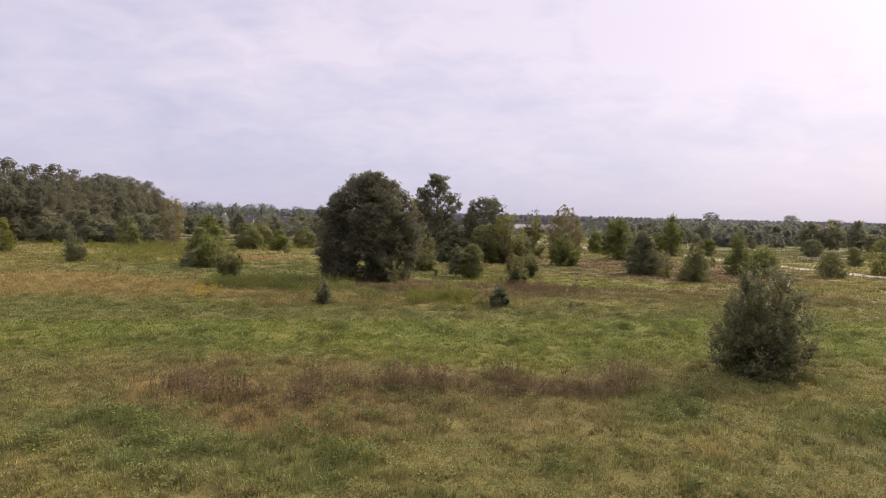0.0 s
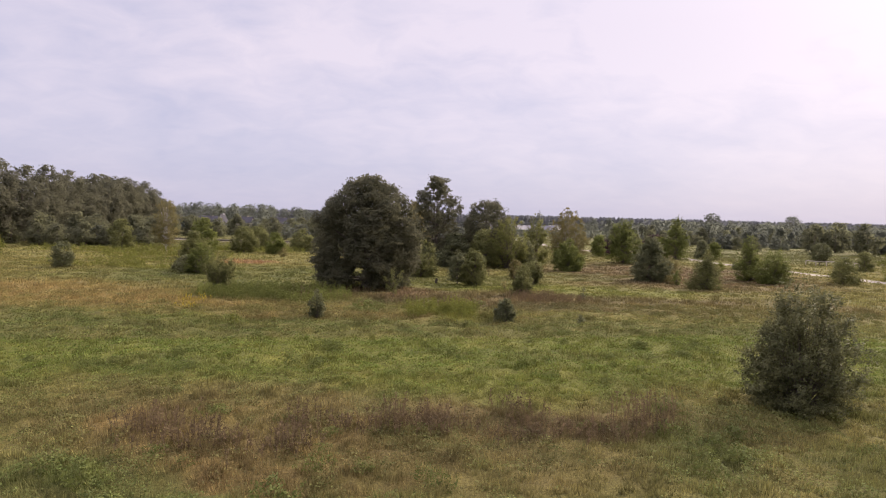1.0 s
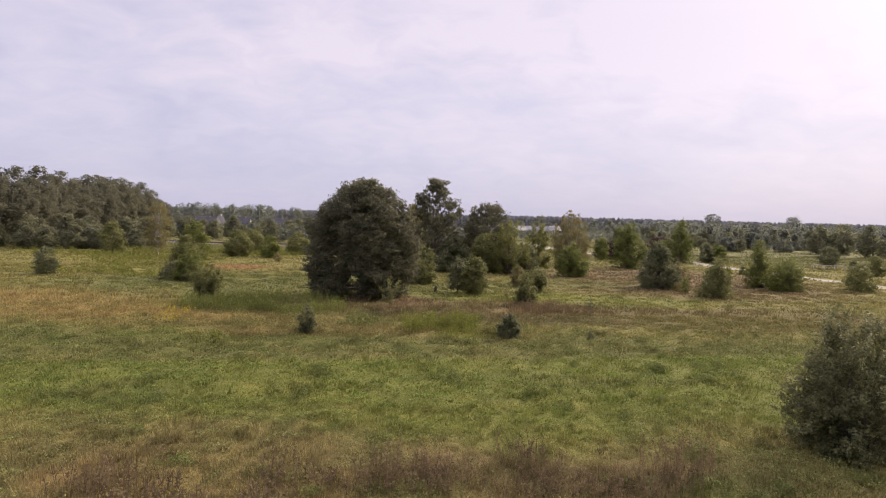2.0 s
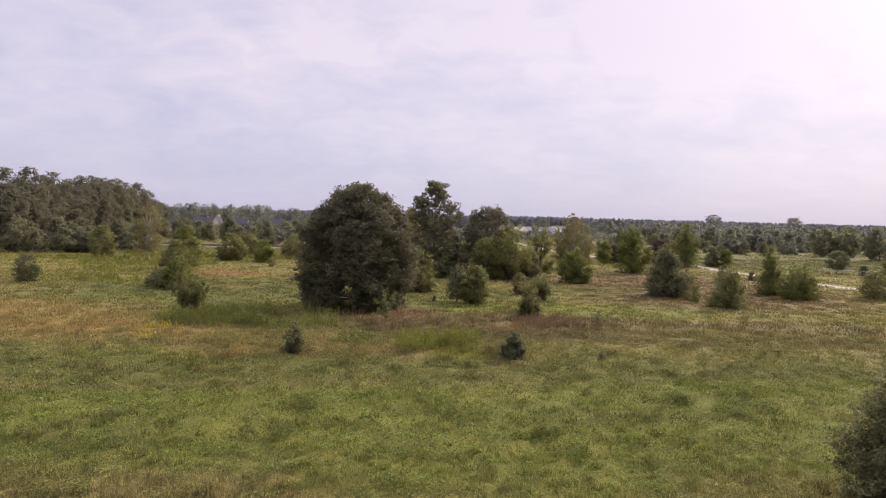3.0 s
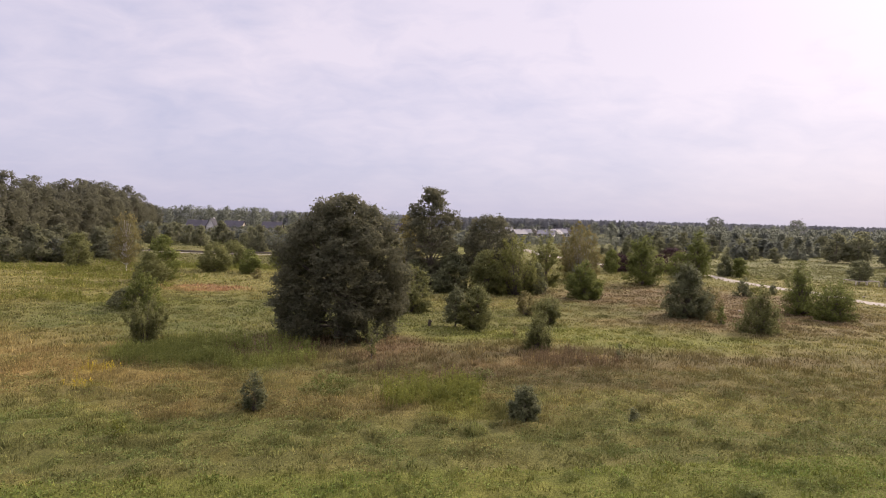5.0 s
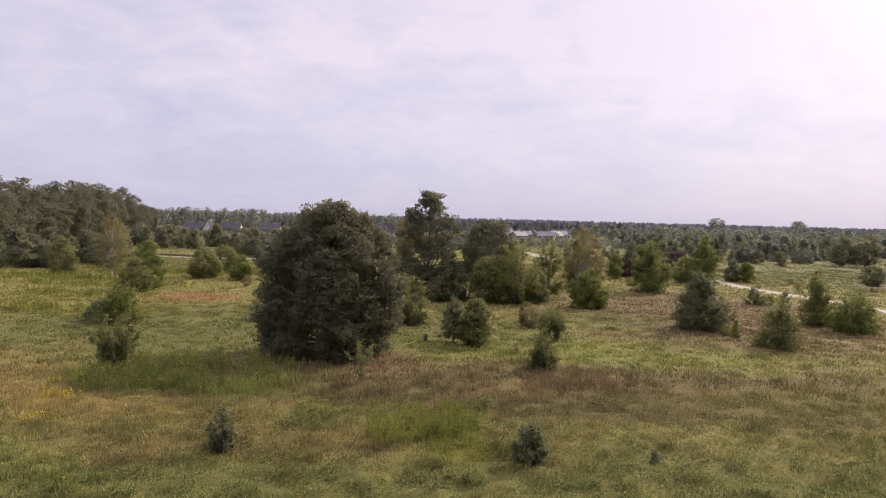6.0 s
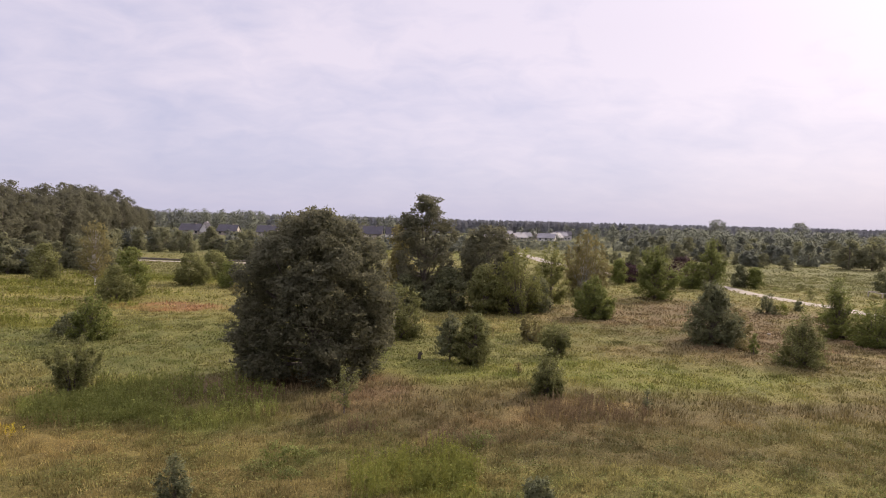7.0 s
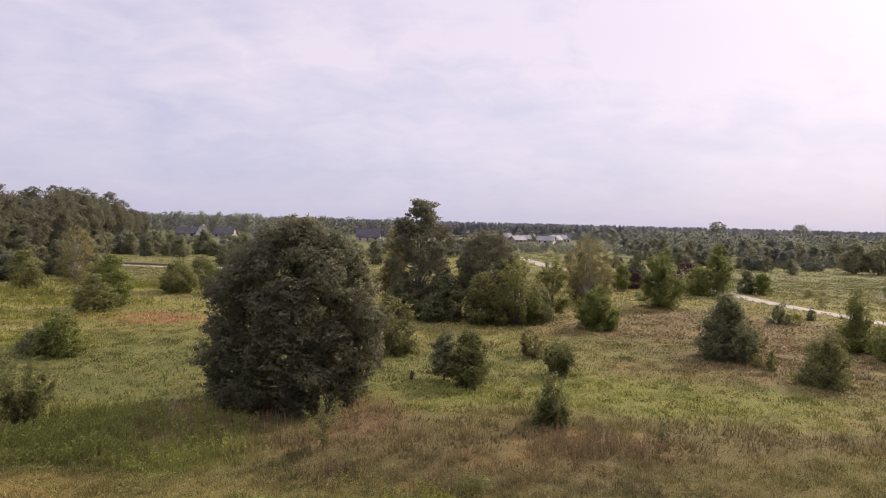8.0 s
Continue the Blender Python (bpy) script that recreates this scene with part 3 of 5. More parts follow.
# ---- the oak group ----
tree("oak_tree", -8.8, 70.6, 11.85, 11.8, "broad dark green oak with a dense rounded crown", "tree", M_OAK, profile="oak", low=0.03, clumps=9,
     size=0.122, count=110000, leaf=0.185, girth=0.034, limbs=26, seed=11, ragged=0.35, squash=0.84, lobes=104, soft=0.45, core=30, spread=0.82)
tree("oak_tree", -2.4, 111.5, 15.2, 10.2, "tall open oak with dark branches showing through", "tree", M_OAK, profile="tall", low=0.12, clumps=7,
     size=0.1, count=19000, leaf=0.28, girth=0.018, limbs=30, seed=12, ragged=0.5, lean=(0.6, 0), lobes=70, soft=0.35, spread=0.25)
tree("oak_tree", 6.2, 111.0, 11.4, 9.4, "dark oak beside the thicket", "tree", M_OAK, profile="round", low=0.06, clumps=8,
     size=0.15, count=24000, leaf=0.24, girth=0.024, limbs=22, seed=13, ragged=0.4, lean=(0.6, 0), lobes=48, soft=0.4, core=8, spread=0.6)
tree("maple_tree", -6.2, 117.0, 11.0, 5.2, "brownish young tree behind the tall oak", "tree", M_BIRCH, profile="tall", low=0.06, clumps=7, size=0.16, count=8000, leaf=0.3, limbs=14, seed=14, lobes=20, ragged=0.5, soft=0.4, spread=0.4)
tree("shrub", -3.8, 87.0, 5.2, 5.0, "dull green shrub beside the broad oak", "shrub", M_BUSH, profile="bush", low=0.0, count=10000, leaf=0.19, stems=6, girth=0.014, seed=15, fan=50)
tree("shrub", 10.0, 105.2, 8.2, 7.0, "tall rounded olive green thicket shrub", "shrub", M_OLIVE, profile="round", low=0.0, count=12000, leaf=0.22, stems=9, girth=0.010, seed=16, fan=60)
tree("shrub", 5.8, 104.8, 6.4, 5.2, "dense dull green shrub in the thicket", "shrub", M_BUSH, profile="bush", low=0.0, clumps=50, size=0.12, count=9000, leaf=0.25, stems=6, girth=0.012, seed=17, soft=0.6)
tree("shrub", 1.5, 108.5, 5.6, 5.6, "dark green undergrowth shrub below the oaks", "shrub", M_DARK, profile="bush", low=0.0, clumps=45, size=0.12, count=8000, leaf=0.26, stems=6, girth=0.012, seed=18, soft=0.6)
tree("shrub", -4.5, 109.0, 4.6, 4.6, "dark green undergrowth shrub below the oaks", "shrub", M_DARK, profile="bush", low=0.0, clumps=40, size=0.12, count=7000, leaf=0.26, stems=6, girth=0.012, seed=19, soft=0.6)
for ux, uy, uh, uw, us in ((0.4, 113.5, 4.6, 4.4, 24), (-3.0, 114.2, 4.2, 4.2, 25), (8.6, 110.5, 5.0, 4.6, 26), (13.0, 107.6, 4.6, 4.0, 27), (-0.6, 106.8, 3.0, 3.6, 28)):
    tree("shrub", ux, uy, uh, uw, "dark green undergrowth shrub below the oaks", "shrub", M_DARK, profile="bush", low=0.0, clumps=36, size=0.13, count=4200, leaf=0.27, stems=5, girth=0.012, seed=us)
tree("young_tree", 15.4, 111.6, 8.2, 5.0, "young yellow-green tree with a slim trunk", "tree", M_OLIVE, profile="tall", low=0.10, count=9500, leaf=0.2, girth=0.011, seed=20, fan=40)
tree("birch_tree", 24.4, 129.6, 10.8, 7.6, "airy birch with thin pale stems and browning leaves", "tree", M_BIRCH, M_WHITEBARK, profile="tall", low=0.02,
     size=0.075, count=38000, leaf=0.19, stems=11, girth=0.007, seed=21, droop=1.2, fan=80, slim=0.28)
tree("shrub", 19.4, 103.4, 4.9, 5.2, "dense rounded dark green shrub", "shrub", M_GREEN, profile="bush", low=0.0, count=14000, leaf=0.19, stems=6, girth=0.014, seed=22, fan=80)

# ---- shrubs on the open meadow ----
tree("large_bush", 14.6, 29.7, 4.75, 4.1, "tall grey-green willow bush with glinting leaves", "bush", M_WILLOW, profile="fan", low=0.0,
     count=40000, leaf=0.11, stems=16, girth=0.006, seed=30, droop=0.0, fan=150, slim=0.26, soft=0.25)
tree("shrub", -22.6, 64.7, 3.5, 3.1, "upright grey-green willow shrub", "shrub", M_BUSH, profile="vase", low=0.0, count=12000, leaf=0.13, stems=12, girth=0.010, seed=31, droop=0.0, fan=44, slim=0.24)
tree("shrub", -31.3, 81.9, 4.0, 4.0, "rounded bright green shrub", "shrub", M_GREEN, profile="bush", low=0.0, count=8500, leaf=0.16, stems=6, girth=0.014, seed=32, fan=44)
tree("shrub", -33.6, 83.0, 2.2, 3.4, "low dark shrub spreading beside a taller one", "shrub", M_DARK, profile="bush", low=0.0, clumps=30, size=0.13, count=4000, leaf=0.17, stems=5, girth=0.014, seed=33, soft=0.6)
tree("shrub", -42.2, 105.8, 4.6, 5.0, "dull green rounded shrub on the meadow", "shrub", M_BUSH, profile="bush", low=0.0, clumps=45, size=0.12, count=7500, leaf=0.22, stems=6, girth=0.012, seed=34, soft=0.6)
tree("young_tree", -42.8, 110.5, 6.8, 5.6, "young dark green tree behind a shrub", "tree", M_GREEN, profile="bush", low=0.03, clumps=50, size=0.12, count=8000, leaf=0.25, limbs=12, girth=0.016, seed=35, soft=0.6)
tree("birch_tree", -55.3, 123.8, 10.6, 4.6, "slender birch with a white trunk and sparse brownish leaves", "tree", M_BIRCH, M_WHITEBARK, profile="tall", low=0.16,
     size=0.11, count=7500, leaf=0.2, girth=0.009, seed=36, droop=0.5, fan=60)
tree("shrub", -41.2, 127.2, 5.3, 5.8, "rounded olive green shrub", "shrub", M_BUSH, profile="bush", low=0.0, clumps=50, size=0.12, count=8000, leaf=0.24, stems=6, girth=0.012, seed=37, soft=0.6)
tree("shrub", -34.0, 125.0, 4.4, 4.0, "rounded olive green shrub", "shrub", M_GREEN, profile="bush", low=0.0, clumps=40, size=0.13, count=5500, leaf=0.24, stems=6, girth=0.012, seed=38, soft=0.6)
tree("shrub", -42.4, 140.8, 5.3, 6.8, "wide olive green shrub", "shrub", M_BUSH, profile="bush", low=0.0, clumps=50, size=0.12, count=7000, leaf=0.27, stems=6, girth=0.012, seed=39, soft=0.6)
tree("shrub", -33.0, 142.0, 5.0, 6.0, "wide olive green shrub", "shrub", M_BUSH, profile="bush", low=0.0, clumps=46, size=0.12, count=6500, leaf=0.27, stems=6, girth=0.012, seed=40, soft=0.6)
tree("shrub", -67.2, 129.4, 6.4, 5.8, "tall rounded shrub before the wood", "shrub", M_BUSH, profile="bush", low=0.0, clumps=50, size=0.12, count=7500, leaf=0.26, stems=6, girth=0.012, seed=41, soft=0.6)
tree("shrub", -50.2, 83.6, 3.4, 3.0, "dark rounded shrub alone on the meadow", "shrub", M_DARK, profile="bush", low=0.0, clumps=36, size=0.13, count=5500, leaf=0.16, stems=6, girth=0.014, seed=42, soft=0.6)
tree("young_tree", -72.2, 100.2, 5.6, 3.6, "yellow-green young tree at the meadow's edge", "tree", M_LIME, profile="bush", low=0.05, clumps=36, size=0.13, count=4500, leaf=0.2, limbs=8, girth=0.014, seed=43, soft=0.6)
tree("sapling", -5.0, 61.7, 2.9, 2.0, "thin sapling with sparse dull leaves", "sapling", M_BUSH, profile="vase", low=0.18, count=1500, leaf=0.1, girth=0.010, seed=44, fan=16)
tree("sapling", -9.6, 50.0, 2.0, 1.3, "small dark green sapling", "sapling", M_DARK, profile="bush", low=0.04, count=3200, leaf=0.1, stems=4, girth=0.012, seed=45, fan=26)
tree("shrub", 4.3, 49.2, 1.75, 1.6, "small dense blackish green shrub", "shrub", M_DARK, profile="bush", low=0.0, count=8000, leaf=0.1, stems=6, girth=0.014, seed=46, fan=50)
tree("young_tree", 1.2, 77.3, 3.6, 2.2, "young oak with a thin trunk", "tree", M_DARK, profile="bush", low=0.14, count=5600, leaf=0.15, girth=0.014, seed=47, fan=36)
tree("young_tree", 3.2, 75.9, 4.3, 2.8, "young grey-green oak with a full crown", "tree", M_BUSH, profile="bush", low=0.05, count=11000, leaf=0.15, girth=0.016, seed=48, fan=64, soft=0.4)
tree("shrub", 7.6, 66.9, 2.9, 2.2, "rounded olive shrub on the meadow", "shrub", M_BUSH, profile="bush", low=0.0, count=8000, leaf=0.13, stems=7, girth=0.012, seed=49, fan=56, slim=0.28)
tree("shrub", 10.5, 80.2, 2.9, 3.2, "spreading grey-green shrub on the meadow", "shrub", M_BUSH, profile="vase", low=0.02, count=7500, leaf=0.15, stems=6, girth=0.014, seed=50, fan=50)
tree("shrub", 9.3, 87.0, 2.7, 2.4, "dull olive brown shrub in the grass", "shrub", M_BIRCH, profile="bush", low=0.0, count=3200, leaf=0.15, stems=6, girth=0.014, seed=51, fan=26)
tree("sapling", 5.7, 88.9, 1.5, 0.8, "thin bare sapling in the grass", "sapling", M_BIRCH, profile="vase", low=0.3, clumps=12, size=0.12, count=200, leaf=0.1, limbs=8, girth=0.016, seed=52)
tree("young_tree", 27.5, 87.6, 6.0, 5.4, "young oak with a full spreading skirt", "tree", M_DARK, profile="cone", low=0.02, count=20000, leaf=0.17, girth=0.014, seed=53, fan=100)
tree("shrub", 31.2, 90.5, 3.6, 3.4, "brownish shrub behind the young oak", "shrub", M_BIRCH, profile="bush", low=0.0, count=4200, leaf=0.16, stems=6, girth=0.012, seed=54, fan=26)
tree("sapling", 29.3, 82.9, 2.0, 0.9, "small upright green sapling", "sapling", M_GREEN, profile="cone", low=0.02, count=1400, leaf=0.11, girth=0.014, seed=55, fan=14)
tree("shrub", 31.1, 78.4, 4.4, 4.5, "conical olive shrub with drooping shoots", "shrub", M_BUSH, profile="cone", low=0.0, count=13000, leaf=0.15, stems=10, girth=0.010, seed=56, droop=0.3, fan=84, slim=0.26)
tree("shrub", 45.0, 110.4, 2.8, 2.8, "small dark green pine-like shrub", "shrub", M_DARK, profile="cone", low=0.0, count=2800, leaf=0.16, stems=4, girth=0.014, seed=57, fan=24)
tree("shrub", 51.2, 113.8, 1.8, 1.4, "small dark shrub near the track", "shrub", M_DARK, profile="cone", low=0.0, count=1200, leaf=0.15, stems=4, girth=0.014, seed=58, fan=14)
tree("willow_tree", 43.5, 93.2, 6.3, 4.2, "upright green willow with drooping shoots", "tree", M_GREEN, profile="cone", low=0.0, count=12000, leaf=0.17, stems=6, girth=0.012, seed=59, droop=0.3, fan=70, slim=0.26)
tree("shrub", 44.4, 88.2, 4.5, 4.8, "broad green willow bush with drooping shoots", "shrub", M_GREEN, profile="bush", low=0.0, count=13000, leaf=0.17, stems=8, girth=0.011, seed=60, droop=0.3, fan=84, slim=0.26)
tree("young_tree", 34.4, 125.0, 8.0, 6.5, "rounded bright green young tree", "tree", M_GREEN, profile="bush", low=0.04, count=15000, leaf=0.22, girth=0.014, seed=61, fan=90)
tree("young_tree", 35.8, 150.0, 5.2, 3.9, "small green tree beside the track", "tree", M_GREEN, profile="bush", low=0.02, clumps=36, size=0.13, count=4500, leaf=0.27, limbs=8, girth=0.016, seed=62, core=2)
tree("plum_tree", 42.0, 159.4, 7.6, 5.0, "dark green and purple plum tree", "tree", M_DARK, profile="cone", low=0.02, clumps=40, size=0.13, count=5000, leaf=0.3, limbs=8, girth=0.016, seed=63, core=2)
tree("plum_tree", 39.4, 157.6, 4.0, 7.6, "low spreading purple-leaved plum bush", "tree", M_PURPLE, profile="bush", low=0.0, clumps=34, size=0.13, count=4000, leaf=0.3, stems=5, girth=0.014, seed=64, core=2)
tree("plum_tree", 52.0, 158.6, 5.4, 8.6, "low spreading purple-leaved plum bush", "tree", M_PURPLE, profile="bush", low=0.0, clumps=40, size=0.11, count=5000, leaf=0.3, stems=5, girth=0.014, seed=65, core=2)
tree("young_tree", 52.6, 146.0, 9.0, 6.6, "open green tree beside the track", "tree", M_GREEN, profile="cone", low=0.03, count=11000, leaf=0.24, girth=0.014, seed=66, fan=64)
tree("shrub", 48.6, 146.0, 5.4, 4.6, "green shrub beside an open tree", "shrub", M_GREEN, profile="bush", low=0.0, clumps=36, size=0.12, count=4500, leaf=0.27, stems=5, girth=0.014, seed=67, core=2)
tree("shrub", 60.6, 151.0, 4.6, 3.6, "dark round shrub beyond the track", "shrub", M_DARK, profile="bush", low=0.0, clumps=34, size=0.13, count=4000, leaf=0.26, stems=5, girth=0.014, seed=68, core=2)
tree("shrub", 63.0, 149.4, 4.1, 3.6, "green round shrub beyond the track", "shrub", M_GREEN, profile="bush", low=0.0, clumps=34, size=0.13, count=4000, leaf=0.26, stems=5, girth=0.014, seed=69, core=2)
tree("willow_tree", 66.4, 95.2, 5.8, 4.6, "yellowing willow at the track", "tree", M_LIME, profile="bush", low=0.0, clumps=40, size=0.12, count=5500, leaf=0.2, stems=6, girth=0.014, seed=70)
tree("shrub", 55.2, 89.8, 3.6, 4.4, "rounded grey-green shrub by the track", "shrub", M_BUSH, profile="bush", low=0.0, clumps=44, size=0.12, count=6000, leaf=0.18, stems=6, girth=0.014, seed=71, core=2)
tree("shrub", 77.6, 118.8, 3.6, 3.4, "small green shrub on the far meadow", "shrub", M_BUSH, profile="bush", low=0.0, clumps=34, size=0.13, count=3500, leaf=0.22, stems=5, girth=0.014, seed=72, core=2)
tree("young_tree", 80.6, 137.6, 4.7, 4.3, "dark rounded tree inside a timber rail", "tree", M_DARK, profile="round", low=0.16, clumps=40, size=0.12, count=5000, leaf=0.24, limbs=8, girth=0.02, seed=73, core=2)
tree("shrub", 83.4, 133.6, 2.0, 2.0, "small dark shrub beside a timber rail", "shrub", M_DARK, profile="bush", low=0.0, clumps=24, size=0.14, count=2000, leaf=0.2, stems=4, girth=0.014, seed=74, core=2)


# small plants on the open ground
SMALL = [
    ("shrub", 46.6, 109.6, 1.5, 2.0, "small pale yellow-green shrub beside a dark one", M_LIME, 90), ("shrub", 62.8, 130.2, 2.6, 2.2, "small grey-green shrub beyond the track", M_BUSH, 91),
    ("sapling", 64.8, 145.0, 1.6, 0.9, "thin green sapling beyond the track", M_GREEN, 92), ("shrub", 71.5, 148.4, 1.4, 1.6, "low green shrub on the far meadow", M_BUSH, 93),
    ("sapling", 13.4, 64.4, 1.3, 0.6, "thin dark weed stalk in the grass", M_DARK, 94), ("sapling", 6.4, 72.9, 1.0, 0.5, "thin weed stalk in the grass", M_BIRCH, 95),
    ("shrub", 29.0, 84.6, 1.1, 1.6, "low rusty shrub beside a sapling", M_BIRCH, 96), ("shrub", -30.0, 116.0, 1.8, 1.8, "small bare brownish shrub on the meadow", M_BIRCH, 97),
    ("sapling", -46.0, 108.5, 3.0, 1.6, "sparse brownish sapling among goldenrod", M_BIRCH, 98), ("sapling", -14.3, 45.4, 1.0, 0.9, "small yellow-green weed bush", M_LIME, 99),
    ("sapling", 9.9, 49.6, 0.55, 0.5, "small dark weed in the grass", M_DARK, 89), ("shrub", -36.2, 128.0, 2.2, 2.0, "small olive shrub beside a larger one", M_BUSH, 88),
]
for kind, sx, sy, sh, sw, says, leafage, sd in SMALL:
    tree(kind, sx, sy, sh, sw, says, kind, leafage, profile="bush" if kind == "shrub" else "cone", low=0.0, clumps=16, size=0.15, count=1300 if kind == "shrub" else 220, leaf=0.13,
         stems=4, girth=0.014, limbs=4, seed=sd)


def stone(x, y, r, seed):
    """A pale fieldstone half sunk in the grass."""
    bm = bmesh.new()
    bmesh.ops.create_icosphere(bm, subdivisions=2, radius=r)
    for v in bm.verts:
        v.co *= 1 + 0.25 * noise.noise(v.co * 3 + Vector((seed, 0, 0)))
        v.co.z *= 0.65
    me = bpy.data.meshes.new("stone")
    bm.to_mesh(me)
    bm.free()
    me.materials.append(M_SAND)
    ob = new("stone", me)
    ob.matrix_basis = pose(x, y, float(ground_z(x, y)) + r * 0.35, 0, 0, 40 * seed)
    tagged(ob, "pale fieldstone lying in the dry grass", "stone")


stone(36.5, 93.8, 0.2, 1)
stone(65.2, 113.4, 0.28, 2)
stone(78.4, 150.8, 0.3, 3)

def beam(a, b, size, mat, name, parent):
    """A squared timber from a to b with chamfered ends."""
    a, b = Vector(a), Vector(b)
    bm = bmesh.new()
    bmesh.ops.create_cube(bm, size=1.0)
    bmesh.ops.scale(bm, vec=(size, size, (b - a).length), verts=bm.verts)
    bmesh.ops.bevel(bm, geom=list(bm.edges), offset=size * 0.12, segments=1, affect="EDGES")
    me = bpy.data.meshes.new(name)
    bm.to_mesh(me)
    bm.free()
    me.materials.append(mat)
    ob = part(name, me, parent)
    ob.matrix_basis = Matrix.Translation((a + b) / 2) @ (b - a).to_track_quat("Z", "Y").to_matrix().to_4x4()


def timber_rail(x, y, w, d, h, label):
    root = thing("timber_rail", x, y, float(ground_z(x, y)), label, "railing")
    corners = [(-w / 2, -d / 2), (0, -d / 2), (w / 2, -d / 2), (w / 2, d / 2), (-w / 2, d / 2)]
    for px, py in corners:
        beam((px, py, -0.1), (px, py, h + 0.1), 0.14, M_WOOD, "post", root)
    for k in range(len(corners)):
        (ax, ay), (bx, by) = corners[k], corners[(k + 1) % len(corners)]
        beam((ax, ay, h), (bx, by, h), 0.12, M_WOOD, "rail", root)
    return root


timber_rail(80.2, 136.4, 4.4, 3.6, 0.95, "weathered timber rail round a dark tree")
timber_rail(84.0, 132.6, 2.6, 1.6, 0.95, "weathered timber rail beside a small shrub")


def stump(x, y, h, r, seed):
    rng = np.random.default_rng(seed)
    root = thing("tree_stump", x, y, float(ground_z(x, y)), "dark broken tree stump standing in grass", "stump")
    verts, faces = [], []
    tube(verts, faces, [(0, 0, -0.1), (0.03, 0, h * 0.6), (0.08, 0.02, h)], [r * 1.3, r, r * 0.7], 9)
    tube(verts, faces, [(0.02, 0, h * 0.45), (0.16, 0.03, h * 0.7), (0.30, 0.03, h * 0.78)], [r * 0.5, r * 0.4, r * 0.25], 6)
    verts = [(x + 0.02 * rng.normal(), y + 0.02 * rng.normal(), z + 0.02 * rng.normal()) for x, y, z in verts]
    part("stub", fast_mesh("stub", verts, faces, M_DITCH), root)


stump(-1.3, 76.9, 0.6, 0.15, 1)
tree("sapling", -14.2, 71.8, 1.1, 0.6, "small dark weed sapling beside the oak", "sapling", M_DARK, profile="cone", low=0.05, clumps=10, size=0.16, count=260, leaf=0.12, limbs=5, girth=0.014, seed=75)

# ---- the wood along the meadow and the woods beyond ----


def variants(kind, mats, h, w, profiles, count, leaf, clumps, size, seed, low=0.04, stems=1, label="", group="", ragged=0.3):
    """A few trees of one kind, placed far off behind the wood as part of it, to copy from."""
    made = []
    for k, (m, p) in enumerate(zip(mats, profiles)):
        made.append(dict(name=kind, h=h, w=w, label=label, mat=m, profile=p, low=low, clumps=clumps, size=size, count=count, leaf=leaf, stems=stems,
                         limbs=6, seed=seed + k, group=group, ragged=ragged, girth=0.02, soft=0.9))
    return made


def plant(kinds, spots, seed, height_jitter=0.15):
    """Plants copies of the kinds at (x, y, scale) spots, the first of each being built in place."""
    rng = np.random.default_rng(seed)
    built = {}
    for k, (x, y, sc) in enumerate(spots):
        i = int(rng.integers(len(kinds)))
        sx = sc * (1 + height_jitter * (rng.random() - 0.5))
        sz = sc * (1 + height_jitter * (rng.random() - 0.5))
        turn = rng.random() * 360
        m = pose(x, y, float(ground_z(x, y)) - 0.1, 0, 0, turn) @ Matrix.Diagonal((sx, sx, sz, 1))
        if i not in built:
            spec = dict(kinds[i])
            built[i] = tree(spec.pop("name"), x, y, spec.pop("h"), spec.pop("w"), spec.pop("label"), **spec)
            built[i].matrix_basis = m
        else:
            made = copy_thing(built[i], Matrix())
            made.matrix_basis = m


def wood_spots():
    rng = np.random.default_rng(5)
    edge = np.array([(-97, 128), (-102, 142), (-110, 180), (-124, 222), (-150, 310), (-187, 405)], float)
    d = np.r_[0, np.cumsum(np.hypot(*np.diff(edge, axis=0).T))]
    spots = []
    for row, off in enumerate((0, 8)):
        s = rng.random() * 5
        while s < d[-1]:
            x, y = np.interp(s, d, edge[:, 0]) - off + rng.normal() * 1.5, np.interp(s, d, edge[:, 1]) + rng.normal() * 1.5
            dip = 1.04 if s < 125 else (1.18 if s < 200 else 0.85)
            spots.append((x, y, dip * (0.90 + 0.18 * rng.random())))
            s += 5.2 + 2.6 * rng.random() + 2.5 * row
    return spots


WOOD = variants("forest_tree", [M_FOREST, M_FOREST, M_FOREST, M_FOREST, M_FOREST], 17.6, 10.5, ["round", "tall", "round", "bush", "round"], 6500, 0.44, 80, 0.10, 200,
                label="tall full-crowned deciduous tree at the wood's edge", group="trees of the wood", ragged=0.12)
plant(WOOD, wood_spots(), 6)


def scatter(n, x0, x1, y0, y1, s0, s1, seed, keep=None):
    rng = np.random.default_rng(seed)
    out = []
    while len(out) < n:
        x, y, s = x0 + (x1 - x0) * rng.random(), y0 + (y1 - y0) * rng.random(), s0 + (s1 - s0) * rng.random()
        if keep is None or keep(x, y):
            out.append((x, y, s))
    return out


